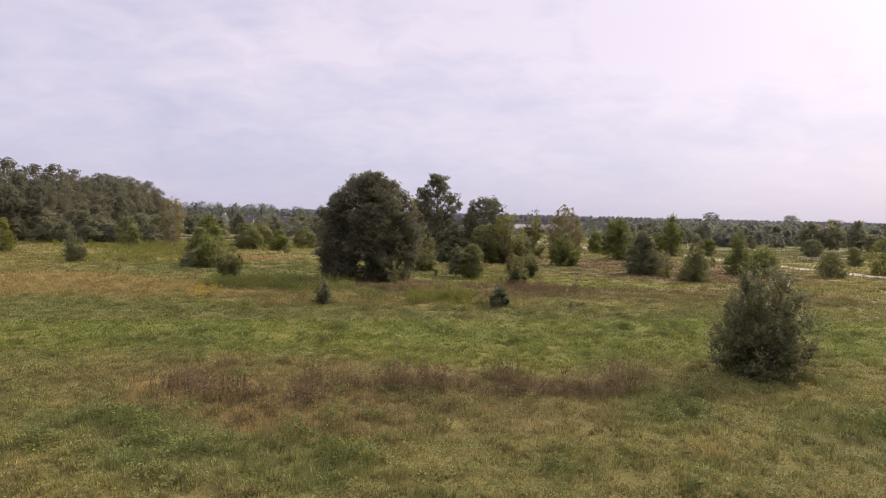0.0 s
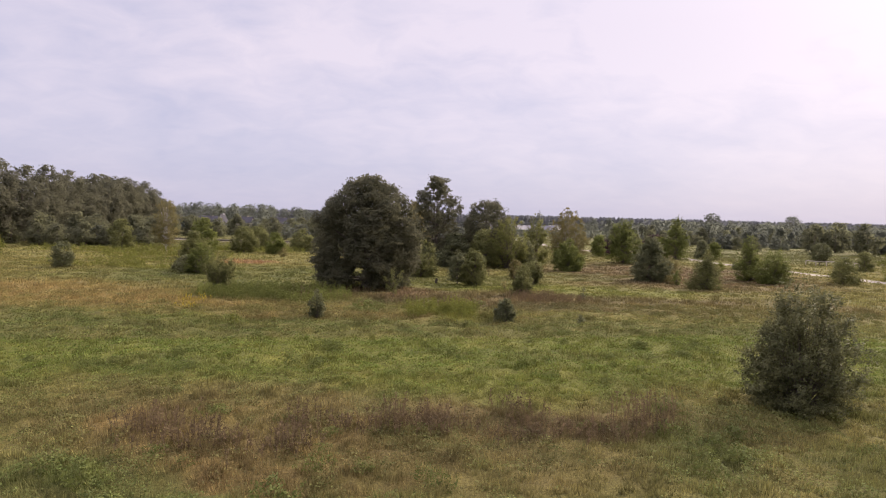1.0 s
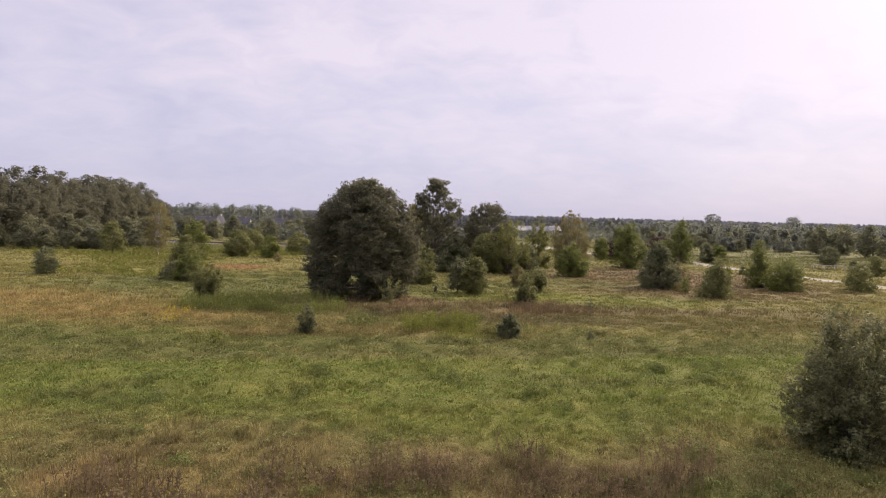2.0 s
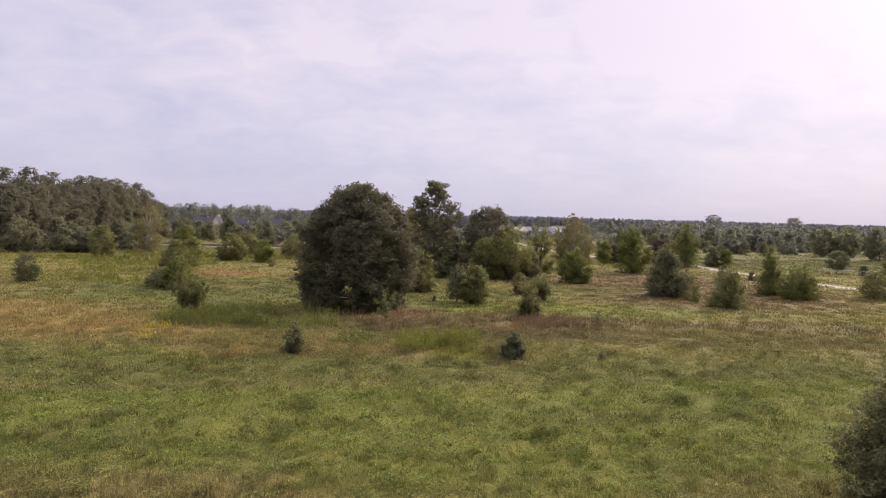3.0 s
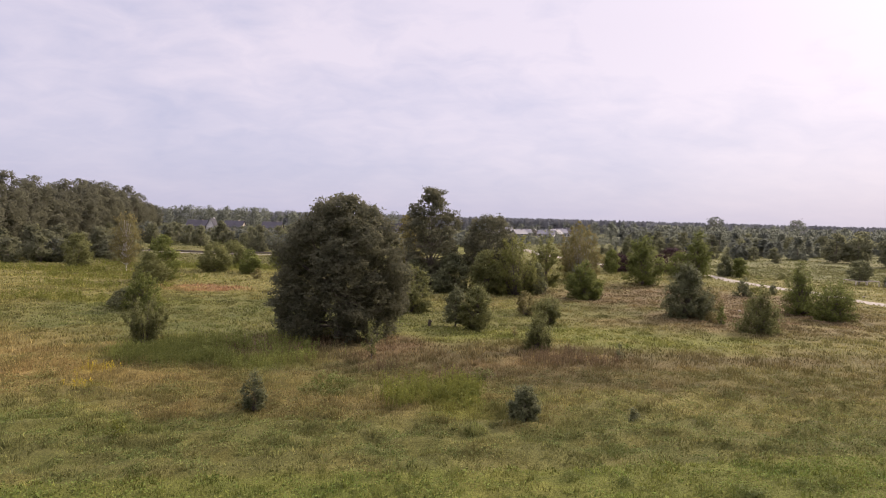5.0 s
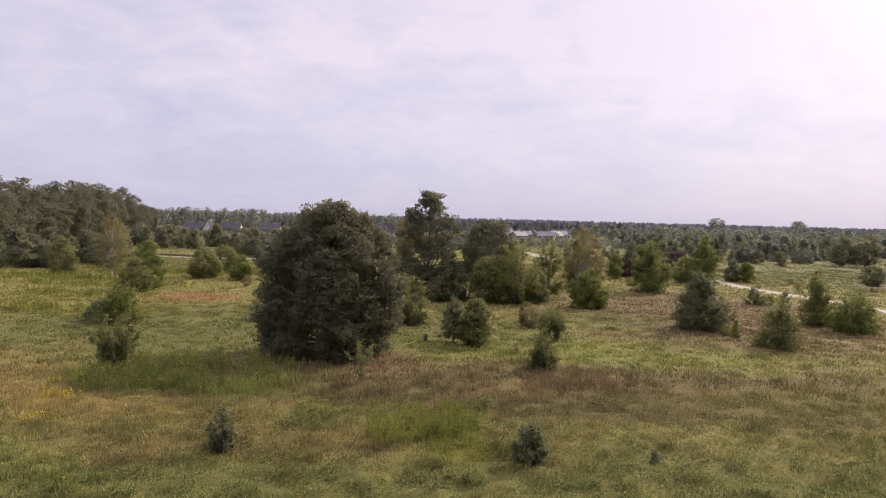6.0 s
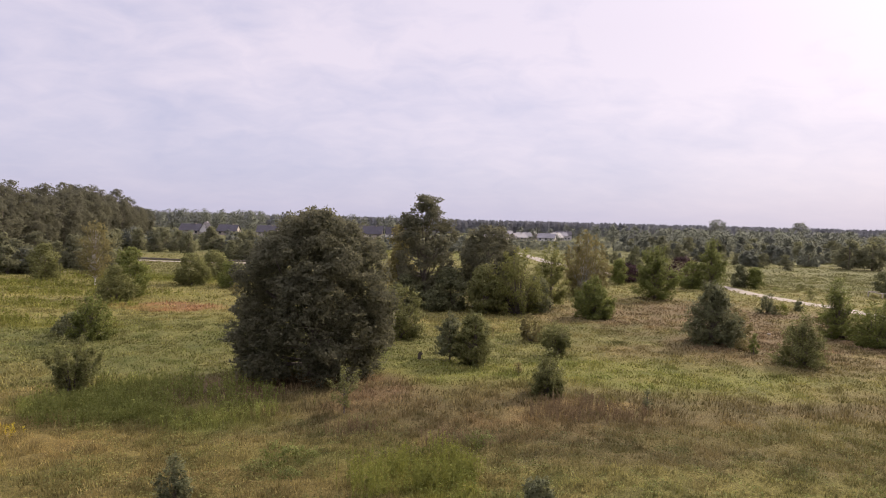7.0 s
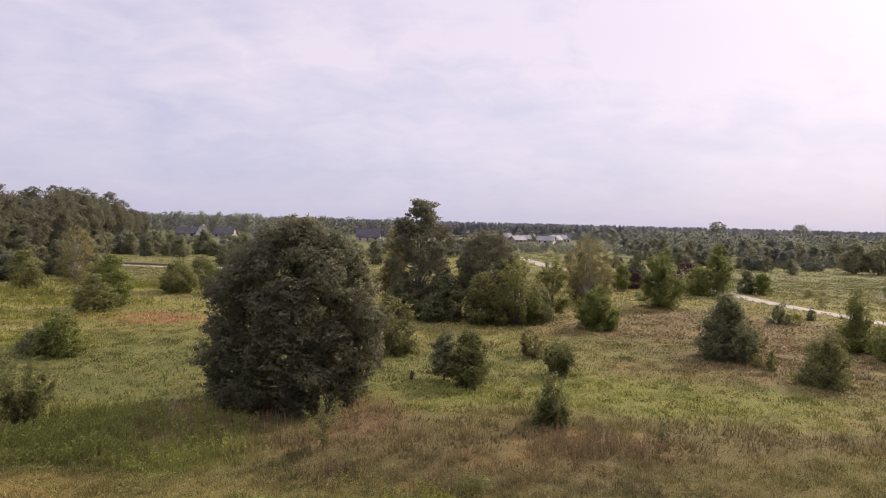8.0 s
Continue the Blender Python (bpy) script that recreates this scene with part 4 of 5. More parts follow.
EDGE_BUSH = variants("shrub", [M_COPSE, M_COPSE, M_FAR_HAZE, M_COPSE], 6.0, 6.0, ["bush", "bush", "round", "cone"], 2000, 0.44, 40, 0.12, 230, low=0.0, stems=5, ragged=0.15,
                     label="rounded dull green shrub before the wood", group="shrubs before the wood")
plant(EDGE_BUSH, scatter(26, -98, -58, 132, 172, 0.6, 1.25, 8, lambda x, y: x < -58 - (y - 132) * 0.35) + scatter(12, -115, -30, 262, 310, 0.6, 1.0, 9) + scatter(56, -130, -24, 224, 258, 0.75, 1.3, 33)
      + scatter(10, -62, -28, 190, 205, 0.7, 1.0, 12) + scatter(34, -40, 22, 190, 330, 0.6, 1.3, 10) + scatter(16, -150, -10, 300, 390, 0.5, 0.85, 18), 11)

RIGHT_TREE = variants("young_tree", [M_FAR_HAZE, M_COPSE, M_FAR_HAZE, M_COPSE, M_FAR_HAZE, M_COPSE], 9.0, 8.0, ["round", "bush", "cone", "round", "bush", "round"], 2600, 0.52, 36, 0.13, 250,
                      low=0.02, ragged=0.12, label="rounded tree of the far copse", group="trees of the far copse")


def right_row():
    spots = []
    spots += scatter(46, 78, 185, 236, 285, 0.4, 0.8, 13, lambda x, y: y > 225 + (x - 140) * -0.25)
    spots += scatter(64, 82, 235, 285, 360, 0.55, 1.0, 14, lambda x, y: x > 82 + (y - 285) * 0.15)
    spots += scatter(16, 40, 110, 205, 262, 0.35, 0.6, 15, lambda x, y: abs(x - 75) > 12)
    spots += scatter(16, 125, 200, 180, 240, 0.7, 1.3, 16, lambda x, y: x > 110 + (y - 180) * 0.25)
    return spots


plant(RIGHT_TREE, right_row(), 17)


def far_wood(name, spots, mat, count, leaf, label, seed, conifer=0.0):
    """Woods too far to count: many small crowns of leaf clumps in one mesh."""
    rng = np.random.default_rng(seed)
    vs, fs, ns, base = [], [], [], 0
    for x, y, h in spots:
        cone = rng.random() < conifer
        w = h * (0.40 if cone else 0.62) * (0.8 + 0.5 * rng.random())
        c, r = crown_blobs(rng, h, w, 0.06, "cone" if cone else "round", 10 if cone else 14, 0.3 if cone else 0.5, 0.25)
        lv, lf, ln = leaves(rng, c, r, count, leaf * h / 14, 0.9, 0.0, 0.12, 0.95, 3)
        lv = lv + np.array((x, y, -0.2))
        vs.append(lv)
        ns.append(ln)
        fs.append(lf + base)
        base += len(lv)
    ob = new(name, fast_mesh(name, np.concatenate(vs), np.concatenate(fs), mat, normals=np.concatenate(ns)))
    tagged(ob, label, "woods", kind="stuff")


def wide(n, x0, x1, y0, y1, h0, h1, seed):
    return [(x, y, h) for x, y, h in scatter(n, x0, x1, y0, y1, h0, h1, seed)]


far_wood("mixed_woods", wide(150, 125, 330, 345, 470, 7, 12, 20) + wide(200, 115, 460, 460, 620, 9, 14, 21), M_FAR_HAZE, 360, 1.1, "mixed green woods in the middle distance", 22)
far_wood("village_backdrop_trees", wide(112, -330, -20, 470, 540, 12, 18, 23), M_FAR_HAZE, 560, 0.75, "tall trees behind the far village", 26)
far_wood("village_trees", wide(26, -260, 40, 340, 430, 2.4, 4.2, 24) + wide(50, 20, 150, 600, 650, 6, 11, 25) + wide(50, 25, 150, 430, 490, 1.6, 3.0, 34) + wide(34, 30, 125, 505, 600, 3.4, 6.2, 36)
         + wide(150, 22, 125, 318, 352, 2.4, 5.0, 37) + wide(70, 20, 120, 352, 470, 2.0, 3.6, 38) + wide(34, -200, -20, 405, 432, 2.2, 4.4, 35), M_FAR_HAZE, 120, 2.1, "low trees and shrubs round the far village", 39)

def pine_wood(name, spots, mat, label, seed):
    """A far pine forest: each pine a stem of ragged drooping tiers, narrowing to a spire."""
    rng = np.random.default_rng(seed)
    vs, fs, base = [], [], 0
    for x, y, h in spots:
        w = h * (0.24 + 0.14 * rng.random())
        tiers = 5
        for k in range(tiers):
            z0, z1 = h * (0.12 + 0.17 * k), h * (0.42 + 0.15 * k)
            z1 = min(z1, h)
            r = w * (1 - 0.13 * k)
            a = rng.random(7) * 0.5 + np.arange(7) * 2 * math.pi / 7
            rr = r * (0.6 + 0.7 * rng.random(7))
            ring = np.c_[x + rr * np.cos(a), y + rr * np.sin(a), z0 - 0.05 * h * rng.random(7)]
            vs.append(np.concatenate([ring, [[x + 0.2 * rng.normal(), y, z1]]]))
            fs.append(np.array([(base + j, base + (j + 1) % 7, base + 7) for j in range(7)]))
            base += 8
    ob = new(name, fast_mesh(name, np.concatenate(vs), np.concatenate(fs), mat, flat=True))
    tagged(ob, label, "woods", kind="stuff")


pine_wood("pine_forest", wide(2100, -440, 560, 740, 800, 16, 19, 27) + wide(900, 200, 960, 640, 800, 12, 15.5, 28), M_PINE_HAZE, "dark pine forest along the horizon", 29)
far_wood("left_far_woods", wide(76, -560, -170, 520, 700, 15, 20, 30) + wide(44, -330, -190, 400, 520, 14, 18, 31), M_FAR_HAZE, 560, 0.75, "woods on the horizon behind the village", 32)
tree("tall_far_tree", 271, 637, 22.5, 17, "tall open-crowned tree above the far woods", "tree", M_FAR_HAZE, profile="vase", low=0.3, clumps=40, size=0.1, count=1800, leaf=1.0, limbs=16, seed=80, ragged=0.6)
tree("tall_far_tree", 361, 652, 22.0, 17, "tall open-crowned tree above the far woods", "tree", M_FAR_HAZE, profile="vase", low=0.3, clumps=40, size=0.1, count=1800, leaf=1.0, limbs=16, seed=81, ragged=0.6)

# ---- the far village ----


def box_mesh(name, x0, x1, y0, y1, z0, z1, mat):
    v = [(x, y, z) for z in (z0, z1) for x, y in ((x0, y0), (x1, y0), (x1, y1), (x0, y1))]
    f = [(0, 3, 2, 1), (4, 5, 6, 7), (0, 1, 5, 4), (1, 2, 6, 5), (2, 3, 7, 6), (3, 0, 4, 7)]
    return fast_mesh(name, v, f, mat, flat=True)


def house(x, y, w, d, wall_h, roof_h, turn, wall, roof, label):
    """A gabled house: walls with gables, overhanging roof slabs, windows with sills, a door and a chimney."""
    root = thing("house", x, y, 0.0, label, "house", "houses of the far village", turn)
    a, b = w / 2, d / 2
    v = [(-a, -b, -0.2), (a, -b, -0.2), (a, b, -0.2), (-a, b, -0.2), (-a, -b, wall_h), (a, -b, wall_h), (a, b, wall_h), (-a, b, wall_h), (-a, 0, wall_h + roof_h), (a, 0, wall_h + roof_h)]
    bm = bmesh.new()
    bv = [bm.verts.new(p) for p in v]
    for f in ((0, 1, 5, 4), (2, 3, 7, 6), (1, 2, 6, 9, 5), (3, 0, 4, 8, 7), (4, 5, 9, 8), (6, 7, 8, 9)):
        bm.faces.new([bv[i] for i in f])
    me = bpy.data.meshes.new("wall")
    bm.to_mesh(me)
    bm.free()
    me.materials.append(wall)
    part("wall", me, root)
    o, th = 0.5, 0.25
    for s in (-1, 1):
        lo = wall_h - o * roof_h / b
        q = [(-a - o, s * (b + o), lo), (a + o, s * (b + o), lo), (a + o, 0, wall_h + roof_h), (-a - o, 0, wall_h + roof_h)]
        q = [(px, py, pz + 0.05) for px, py, pz in q] + [(px, py, pz + 0.05 + th) for px, py, pz in q]
        part("roof", fast_mesh("roof", q, [(0, 3, 2, 1), (4, 5, 6, 7), (0, 1, 5, 4), (1, 2, 6, 5), (2, 3, 7, 6), (3, 0, 4, 7)], roof, flat=True), root)
    part("chimney", box_mesh("chimney", a * 0.4, a * 0.4 + 0.8, -0.4, 0.4, wall_h + roof_h * 0.6, wall_h + roof_h + 0.9, wall), root)
    for k in range(3):
        wx = -a + (k + 0.5) * w / 3
        win = part("window", box_mesh("window", wx - 0.75, wx + 0.75, -b - 0.06, -b + 0.05, 1.0, 2.4, M_PANE), root)
        part("sill", box_mesh("sill", wx - 0.9, wx + 0.9, -b - 0.2, -b, 0.85, 1.0, M_WALLW), win)
    part("door", box_mesh("door", a, a + 0.06, -0.5, 0.5, 0.0, 2.1, M_WOOD), root)
    for wy in (-b * 0.5, b * 0.5):
        part("window", box_mesh("window", a - 0.05, a + 0.06, wy - 0.6, wy + 0.6, wall_h - 0.4, wall_h + 0.9, M_PANE), root)


house(-172, 440, 13, 9, 3.0, 4.0, 4, M_WALLB, M_ROOFD, "far house with a steep dark tiled roof")
house(-160.5, 436, 7, 6, 3.0, 5.4, 88, M_WALLW, M_ROOFD, "far house with a white gable and dark roof")
house(-148, 444, 13, 9, 3.0, 4.0, -3, M_WALLB, M_ROOFD, "far house with a steep dark tiled roof")
house(-122, 446, 13, 9, 3.0, 4.0, 3, M_WALLB, M_ROOFD, "far house with a steep dark tiled roof")
house(-52, 455, 16, 10, 3.4, 5.0, 0, M_WALLB, M_ROOFD, "far house behind the oaks with a dark roof")
house(-36, 470, 14, 9, 3.4, 4.6, 10, M_WALLW, M_ROOFD, "far house behind the oaks with a dark roof")
FAR_HOUSES = [
    (40, 500, 11, 8, 2.8, 3.0, 8, M_WALLB, "far tan house with a weathered grey roof"), (50, 530, 12, 8, 2.8, 3.2, -10, M_WALLB, "far tan house with a weathered grey roof"),
    (62, 508, 11, 8, 2.6, 3.0, 30, M_WALLB, "far tan house with a weathered grey roof"), (70, 540, 12, 8, 2.8, 3.2, 12, M_WALLB, "far tan house with a weathered grey roof"),
    (84, 506, 13, 9, 2.8, 3.2, -22, M_WALLW, "far pale house with a weathered grey roof"), (94, 528, 12, 8, 3.0, 3.2, 40, M_WALLB, "far tan house with a weathered grey roof"),
    (82, 566, 12, 9, 3.4, 3.2, 80, M_WALLB, "far tan house with a weathered grey roof"), (58, 575, 12, 9, 3.6, 3.2, 20, M_WALLB, "far tan house with a weathered grey roof"),
    (104, 560, 12, 9, 3.6, 3.0, 5, M_WALLW, "far white two-storey house"), (46, 560, 11, 8, 3.4, 3.0, -30, M_WALLB, "far tan house with a weathered grey roof"),
]
for hx, hy, hw, hd, wh, rh, ht, hm, says in FAR_HOUSES:
    house(hx - 4, hy, hw, hd, wh, rh, ht, hm, M_ROOFR, says)
house(104, 566, 14, 9, 4.6, 3.0, -5, M_WALLW, M_ROOFD, "far white two-storey house with a dark roof")

# ---- growth of the meadow ----


def on_track(x, y):
    pts = np.array(TRACK, float)
    d = np.full(len(x), 1e9)
    for (ax, ay), (bx, by) in zip(pts[:-1], pts[1:]):
        l2 = (bx - ax) ** 2 + (by - ay) ** 2
        t = np.clip(((x - ax) * (bx - ax) + (y - ay) * (by - ay)) / l2, 0, 1)
        d = np.minimum(d, np.hypot(x - ax - t * (bx - ax), y - ay - t * (by - ay)))
    return d < 2.7


def meadow(name, y0, y1, half, density, blades, radius, width, label, seed, tall=1.0):
    """Tussocks of blades that bend outwards, coloured by what grows at each place."""
    rng = np.random.default_rng(seed)
    n = int(density * (y1 - y0) * 2 * half(y1))
    y = y0 + (y1 - y0) * rng.random(n)
    x = (2 * rng.random(n) - 1) * half(y1)
    keep = (np.abs(x) < half(y)) & ~on_track(x, y)
    x, y = x[keep], y[keep]
    tone, height = growth(x, y)
    n = len(x)
    lush = vnoise(x + 3, y + 8, 1.3) * 0.6 + vnoise(x, y, 0.6) * 0.4
    size = (0.45 + 0.9 * lush) * (0.7 + 0.6 * rng.random(n))
    own = tone * (0.66 + 0.66 * rng.random((n, 1)) ** 1.1) * 1.03
    k = np.repeat(np.arange(n), blades)
    m = len(k)
    a = rng.random(m) * 2 * math.pi
    f = np.sqrt(rng.random(m))
    r = radius * (0.6 + 0.8 * rng.random(n))[k]
    bx, by = x[k] + np.cos(a) * f * r, y[k] + np.sin(a) * f * r
    bz = ground_z(bx, by) + turf_z(bx, by) - 0.04
    h = tall * height[k] * size[k] * (1.15 - 0.6 * f**2) * (0.55 + 0.6 * rng.random(m))
    a2 = a + rng.normal(size=m) * 0.9
    out = (0.15 + 0.85 * f) * (0.3 + 0.7 * rng.random(m))
    w = width * (0.6 + 0.8 * rng.random(m)) * np.clip(0.35 / np.maximum(height[k], 0.12), 0.7, 1.6)
    side = a2 + math.pi / 2 + rng.normal(size=m) * 0.5
    sx, sy = np.cos(side) * w, np.sin(side) * w
    tx, ty = bx + np.cos(a2) * out * h, by + np.sin(a2) * out * h
    verts = np.stack([np.c_[bx - sx, by - sy, bz], np.c_[bx + sx, by + sy, bz], np.c_[tx, ty, bz + h]], 1).reshape(-1, 3)
    ob = new(name, fast_mesh(name, verts, np.arange(3 * m).reshape(-1, 3), M_GRASS, np.repeat(own[k], 3, axis=0)))
    tagged(ob, label, "grass", kind="stuff")


meadow("meadow_grass", 2, 14, lambda y: 16 + 0 * y, 3.0, 26, 0.34, 0.03, "rough mixed grass of the meadow's near end", 300)
meadow("meadow_grass", 14, 34, lambda y: 0.80 * (y - 1) + 3, 9.5, 36, 0.28, 0.015, "long mixed grass and herbs of the near meadow", 301, 0.8)
meadow("meadow_grass", 34, 62, lambda y: 0.80 * (y - 1) + 3, 3.7, 32, 0.44, 0.023, "green and brown grass of the open meadow", 302, 0.85)
meadow("meadow_grass", 62, 100, lambda y: 0.80 * (y - 1) + 3, 1.4, 28, 0.85, 0.046, "grass and dry stems of the far meadow", 303)
meadow("meadow_grass", 100, 190, lambda y: 0.80 * (y - 1) + 3, 0.45, 20, 1.9, 0.085, "grass of the farthest meadow", 304)
meadow("meadow_grass", 190, 320, lambda y: 0.80 * (y - 1) + 3, 0.06, 18, 3.4, 0.2, "grass of the distant fields", 305)


def herb_layer(name, y0, y1, half, density, leaf, label, seed):
    """Small broad leaves lying over the rough grass."""
    rng = np.random.default_rng(seed)
    n = int(density * (y1 - y0) * 2 * half(y1))
    y = y0 + (y1 - y0) * rng.random(n)
    x = (2 * rng.random(n) - 1) * half(y1)
    keep = (np.abs(x) < half(y)) & (vnoise(x + 20, y + 9, 0.7) * 0.6 + vnoise(x, y + 40, 2.5) * 0.4 > 0.40 + 0.2 * rng.random(n))
    x, y = x[keep], y[keep]
    tone, height = growth(x, y)
    n = len(x)
    z = ground_z(x, y) + turf_z(x, y) + height * (0.25 + 0.75 * rng.random(n)) * (0.35 + 0.8 * vnoise(x, y, 0.9))
    normal = rng.normal(size=(n, 3)) * 0.6 + (0, 0, 1)
    normal /= np.linalg.norm(normal, axis=1)[:, None]
    u = np.cross(normal, rng.normal(size=(n, 3)))
    u /= np.linalg.norm(u, axis=1)[:, None]
    v, p = np.cross(normal, u), np.c_[x, y, z]
    l = leaf * (0.5 + rng.random(n))[:, None]
    quad = np.stack([p - u * l * 0.5, p + v * l * 0.3, p + u * l * 0.5, p - v * l * 0.3], 1).reshape(-1, 3)
    own = np.repeat(tone * (0.78, 0.92, 0.82) * (0.74 + 0.40 * rng.random((n, 1))), 4, axis=0)
    ob = new(name, fast_mesh(name, quad, np.arange(4 * n).reshape(-1, 4), M_GRASS, own))
    tagged(ob, label, "herbs", kind="stuff")


herb_layer("meadow_herbs", 14, 34, lambda y: 0.80 * (y - 1) + 3, 240, 0.066, "small leafy herbs among the near grass", 311)
herb_layer("meadow_herbs", 34, 60, lambda y: 0.80 * (y - 1) + 3, 88, 0.092, "small leafy herbs of the green meadow", 312)


def leafy_clump(rng, r, h, count, leaf):
    """A mound of herb leaves."""
    c = np.c_[rng.normal(size=(9, 2)) * r * 0.42, h * (0.25 + 0.35 * rng.random(9))]
    return leaves(rng, c, np.full(9, 1.0) * r * (0.35 + 0.2 * rng.random(9)), count, leaf, 0.75 * h / r, 0.0, 0.4)


M_HERB = leaf_material("herb_leaves", (0.072, 0.084, 0.024), (0.094, 0.110, 0.030), (0.122, 0.138, 0.040), 0.35, 0.1)
M_REEDS = leaf_material("reed_leaves", (0.105, 0.116, 0.030), (0.138, 0.150, 0.040), (0.172, 0.184, 0.050), 0.35)
M_WEED = leaf_material("dry_weed", (0.082, 0.060, 0.036), (0.112, 0.082, 0.048), (0.150, 0.112, 0.066), 0.35, 0.04, 0.9)
M_SPIKE = leaf_material("goldenrod_leaves", (0.095, 0.104, 0.026), (0.122, 0.130, 0.030), (0.155, 0.156, 0.036), 0.4)


def herb_clumps():
    rng = np.random.default_rng(40)
    kinds = []
    for k in range(4):
        lv, lf, ln = leafy_clump(rng, 0.6, 0.6, 620, 0.06)
        kinds.append(fast_mesh("foliage", lv, lf, M_HERB, normals=ln))
    spots = [(0.3, 37.9, 1.25), (4.1, 35.5, 1.0), (11.2, 40.2, 1.1), (-13.6, 36.3, 1.2), (-7.4, 34.6, 0.9), (-6.4, 38.5, 1.1), (-6.3, 35.3, 0.9), (-12.0, 33.2, 0.9), (11.5, 40.6, 1), (15.0, 39.7, 1), (14.2, 41.8, 0.9), (7.1, 41.8, 0.8), (-23.8, 36.5, 0.9), (-19.9, 33.9, 0.9), (-15.7, 33.7, 0.8), (-11.2, 29.7, 0.8), (8.9, 37.9, 0.8), (14.5, 40.5, 0.8), (13.5, 38.5, 0.7), (-6.2, 53.2, 1.2), (-6.0, 38.3, 1), (15.3, 41.8, 1), (11.5, 40.6, 0.9), (-11.5, 41.5, 0.8), (-6.6, 54.6, 1.6), (-7.6, 54.0, 1.3), (-5.6, 54.9, 1.1), (2.8, 57.4, 1.3), (-9.4, 20.4, 1.2), (-8.2, 19.2, 1.1),
             (-10.8, 21.2, 1.0), (-6.6, 18.6, 1.2), (-4.2, 19.6, 1.2), (-2.4, 18.6, 1.2), (14.4, 21.6, 1.4), (15.2, 22.8, 1.2), (9.2, 24.0, 1.3), (10.2, 25.6, 1.1), (8.0, 26.2, 0.9), (3.2, 17.8, 0.9)]
    for _ in range(90):
        x, y = (rng.random() * 2 - 1) * 30, 32 + 14 * rng.random()
        spots.append((x, y, 0.35 + 0.5 * rng.random() ** 2))
    for _ in range(30):
        x, y = (rng.random() * 2 - 1) * 16, 15 + 15 * rng.random()
        spots.append((x, y, 0.5 + 0.6 * rng.random()))
    for x, y, s in spots:
        root = thing("herb_clump", x, y, float(ground_z(x, y)) - 0.05, "low mound of dark green herb leaves in the grass", "weed", "herb clumps on the meadow")
        root.matrix_basis = pose(x, y, float(ground_z(x, y)) - 0.05, 0, 0, rng.random() * 360) @ Matrix.Diagonal((s, s, s * (0.7 + 0.5 * rng.random()), 1))
        part("foliage", kinds[int(rng.integers(4))], root)


herb_clumps()


def stems_stuff(name, patches, density, height, leaf, mat, label, seed, fluff=10):
    """Upright weeds: a thin stalk with short leaves up its length, standing in patches."""
    rng = np.random.default_rng(seed)
    vs, fs, base = [], [], 0
    for cx, cy, rx, ry, hs in patches:
        n = int(density * math.pi * rx * ry)
        r, a = np.sqrt(rng.random(n)), rng.random(n) * 2 * math.pi
        x, y = cx + rx * r * np.cos(a) + 0.3 * rng.normal(size=n), cy + ry * r * np.sin(a) + 0.3 * rng.normal(size=n)
        ok = vnoise(x + 9, y + 4, 1.1) > 0.36
        x, y = x[ok], y[ok]
        n = len(x)
        h = height * hs * (0.6 + 0.6 * rng.random(n)) * (0.6 + 0.7 * vnoise(x, y + 17, 1.6))
        k = np.repeat(np.arange(n), fluff)
        m = len(k)
        f = 0.15 + 0.9 * rng.random(m)
        lx, ly = 0.12 * rng.normal(size=n), 0.12 * rng.normal(size=n)
        p = np.c_[x[k] + lx[k] * f, y[k] + ly[k] * f, ground_z(x[k], y[k]) + h[k] * f]
        d = rng.normal(size=(m, 3)) * (1, 1, 0.5) + (0, 0, 0.9)
        d /= np.linalg.norm(d, axis=1)[:, None]
        s = np.cross(d, rng.normal(size=(m, 3)))
        s /= np.linalg.norm(s, axis=1)[:, None]
        l = leaf * (0.6 + 0.8 * rng.random(m))[:, None]
        quad = np.stack([p, p + d * l * 0.5 + s * l * 0.22, p + d * l, p + d * l * 0.5 - s * l * 0.22], 1).reshape(-1, 3)
        stalk = np.stack([np.c_[x - 0.012, y, ground_z(x, y)], np.c_[x + 0.012, y, ground_z(x, y)], np.c_[x + lx + 0.006, y + ly, ground_z(x, y) + h], np.c_[x + lx - 0.006, y + ly, ground_z(x, y) + h]], 1).reshape(-1, 3)
        v = np.concatenate([quad, stalk])
        vs.append(v)
        fs.append(np.arange(len(v)).reshape(-1, 4) + base)
        base += len(v)
    ob = new(name, fast_mesh(name, np.concatenate(vs), np.concatenate(fs), mat))
    tagged(ob, label, "weeds", kind="stuff")


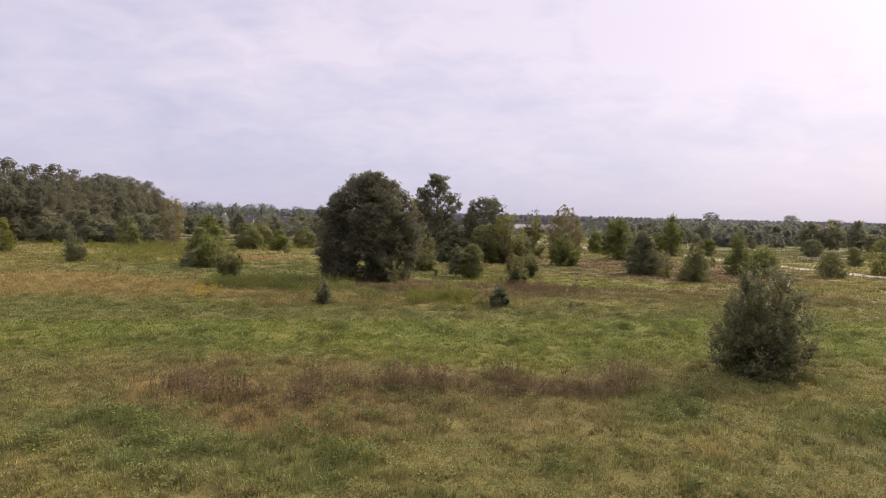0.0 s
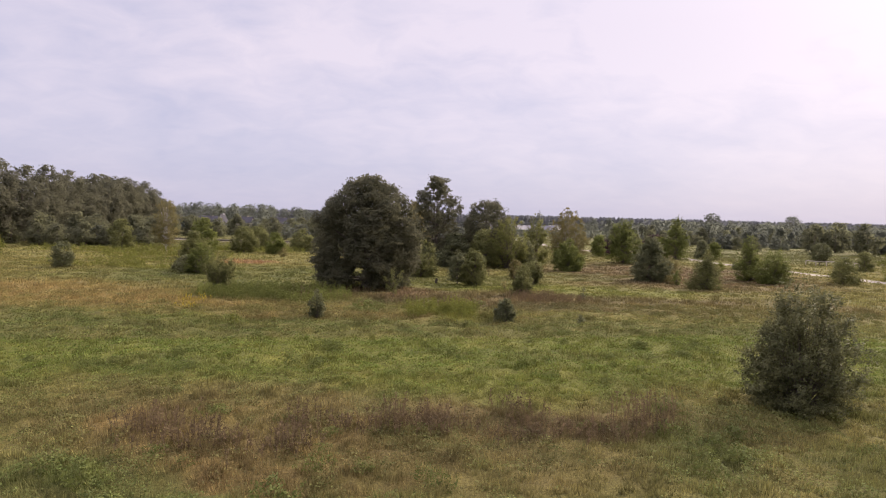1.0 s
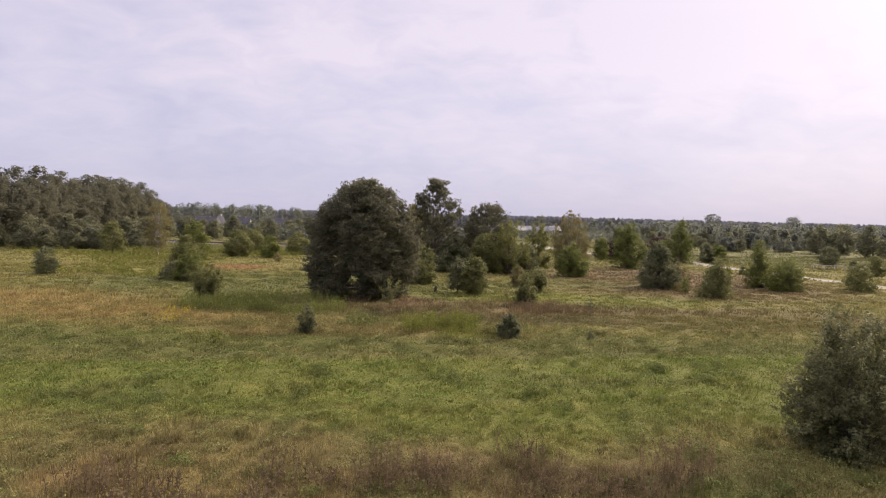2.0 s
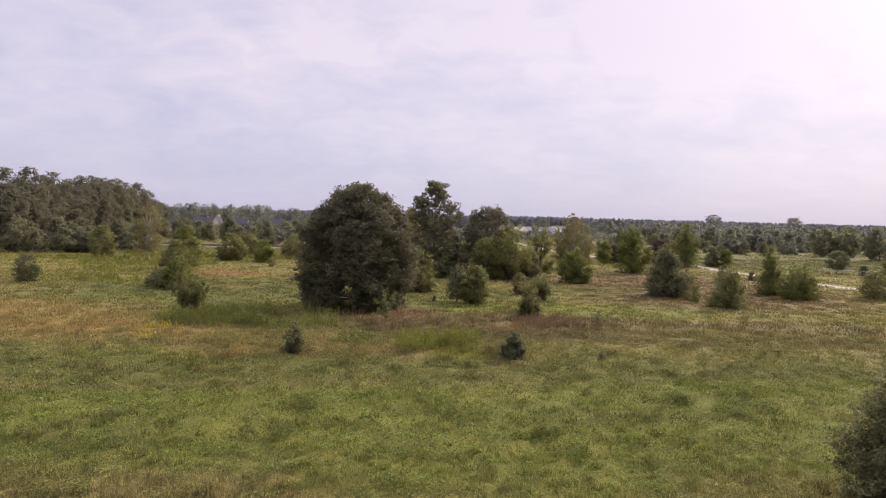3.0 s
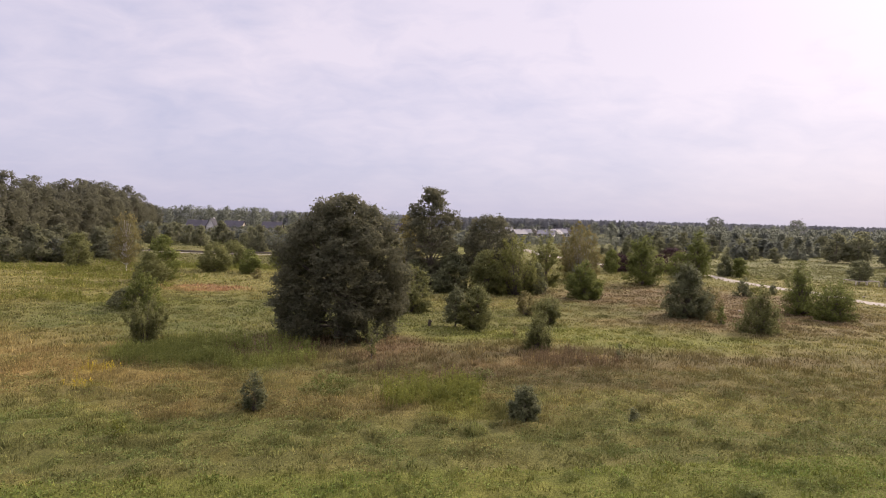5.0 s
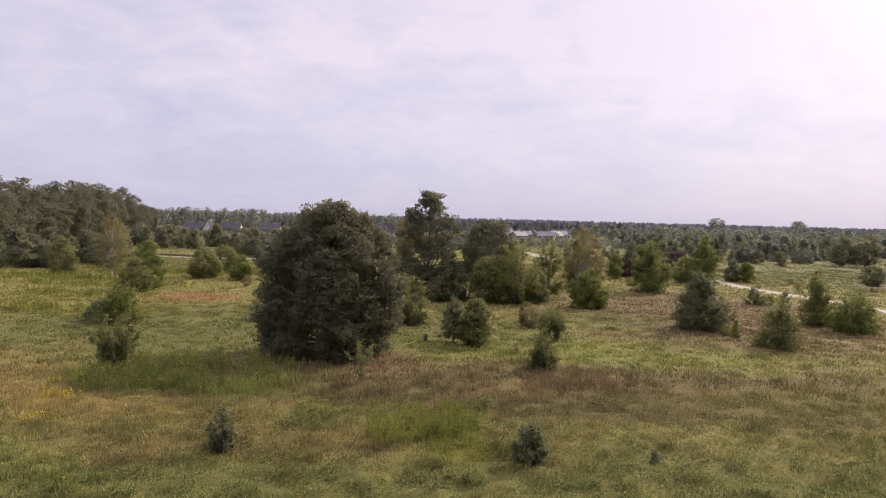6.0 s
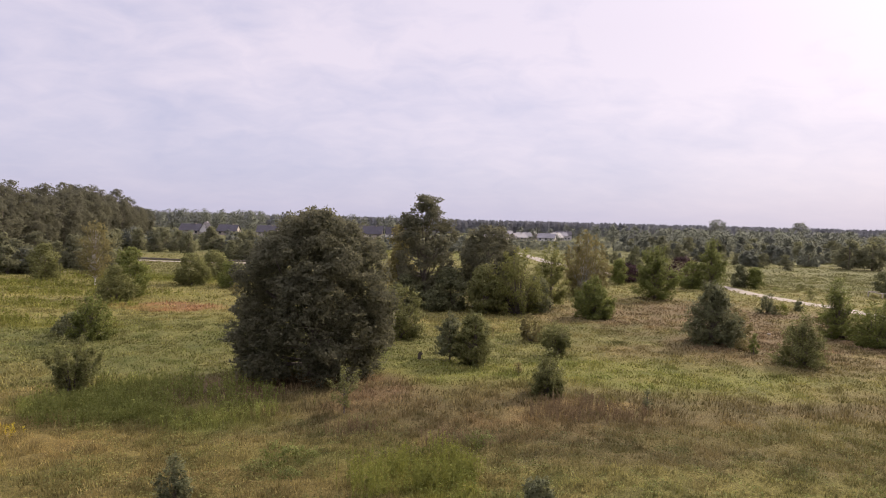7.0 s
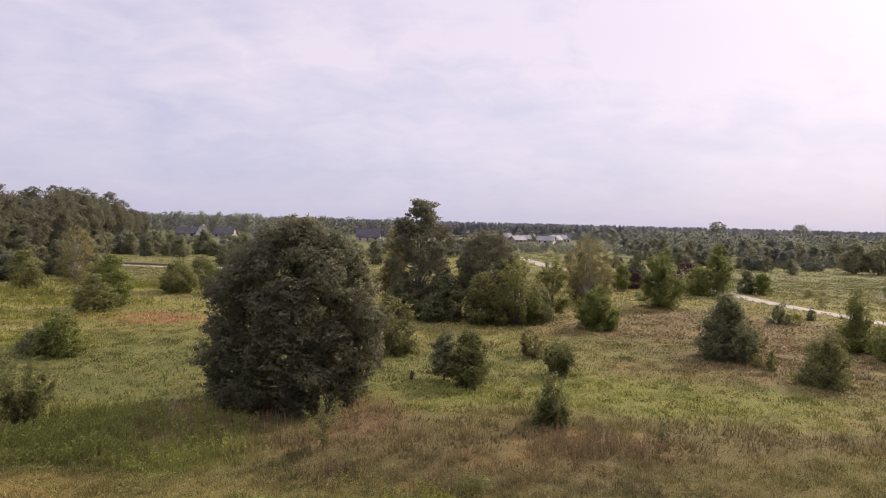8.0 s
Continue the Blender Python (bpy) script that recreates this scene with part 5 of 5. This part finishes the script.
stems_stuff("dry_weeds", [(-0.8, 25.9, 1.7, 0.9, 1.05), (2.5, 27.6, 1.1, 0.7, 1.0), (6.3, 27.0, 2.1, 0.9, 1.15), (-6.5, 24.5, 4.0, 2.0, 0.7), (2.5, 26, 5, 1.2, 0.6), (9.5, 63, 4, 2, 0.9), (-3.6, 58.4, 1.6, 0.7, 1.0), (1.6, 57.2, 1.8, 0.6, 0.8)],
            17, 0.9, 0.10, M_WEED, "standing brown dead weeds in the near meadow", 50, 14)
stems_stuff("goldenrod", [(-66, 122, 15, 2.6, 1.1), (-50, 112, 16, 1.8, 1.0), (-47, 101, 11, 1.6, 0.9), (-44, 88, 12, 2.0, 1.0), (-56, 136, 14, 3.5, 1.1), (-40, 136, 9, 4, 1.0)],
            4, 0.95, 0.24, M_SPIKE, "yellow-green goldenrod standing in patches", 51, 9)
stems_stuff("goldenrod", [(-0.5, 52.4, 2.7, 2.5, 1.1), (0.8, 54.0, 1.8, 1.6, 1.0)], 26, 1.05, 0.13, M_SPIKE, "yellow-green goldenrod spikes in the open meadow", 55, 12)
stems_stuff("tall_reeds", [(-16, 63.2, 8.0, 4.6, 1.0), (-19, 60.5, 4.5, 2.0, 1.0)], 16, 0.85, 0.13, M_REEDS, "tall dark green reeds before the broad oak", 52, 9)
M_FLOWER = leaf_material("yellow_flowers", (0.22, 0.18, 0.03), (0.34, 0.27, 0.03), (0.46, 0.36, 0.04), 0.3)
stems_stuff("yellow_flowers", [(-21.8, 57, 1.1, 0.45, 1.0), (-21, 53.7, 0.8, 0.4, 0.8)], 10, 0.6, 0.10, M_FLOWER, "bright yellow flowers in the dry grass", 53, 14)
M_VERGE = leaf_material("verge_grass", (0.115, 0.105, 0.045), (0.155, 0.140, 0.058), (0.200, 0.180, 0.080), 0.35)


def verge():
    """Rank grass along the near side of the sandy track."""
    pts = np.array(TRACK[1:9], float)
    d = np.r_[0, np.cumsum(np.hypot(*np.diff(pts, axis=0).T))]
    spots = []
    for s in np.arange(1.0, d[-1], 2.4):
        x, y = np.interp(s, d, pts[:, 0]), np.interp(s, d, pts[:, 1])
        spots.append((x - 2.5, y - 0.6, 0.9, 1.6, 0.55 + 0.5 * float(vnoise(np.array([s]), np.array([3.0]), 6.0)[0])))
    stems_stuff("verge_grass", spots, 3, 0.32, 0.16, M_VERGE, "rank dry grass along the sandy track", 54, 9)


verge()
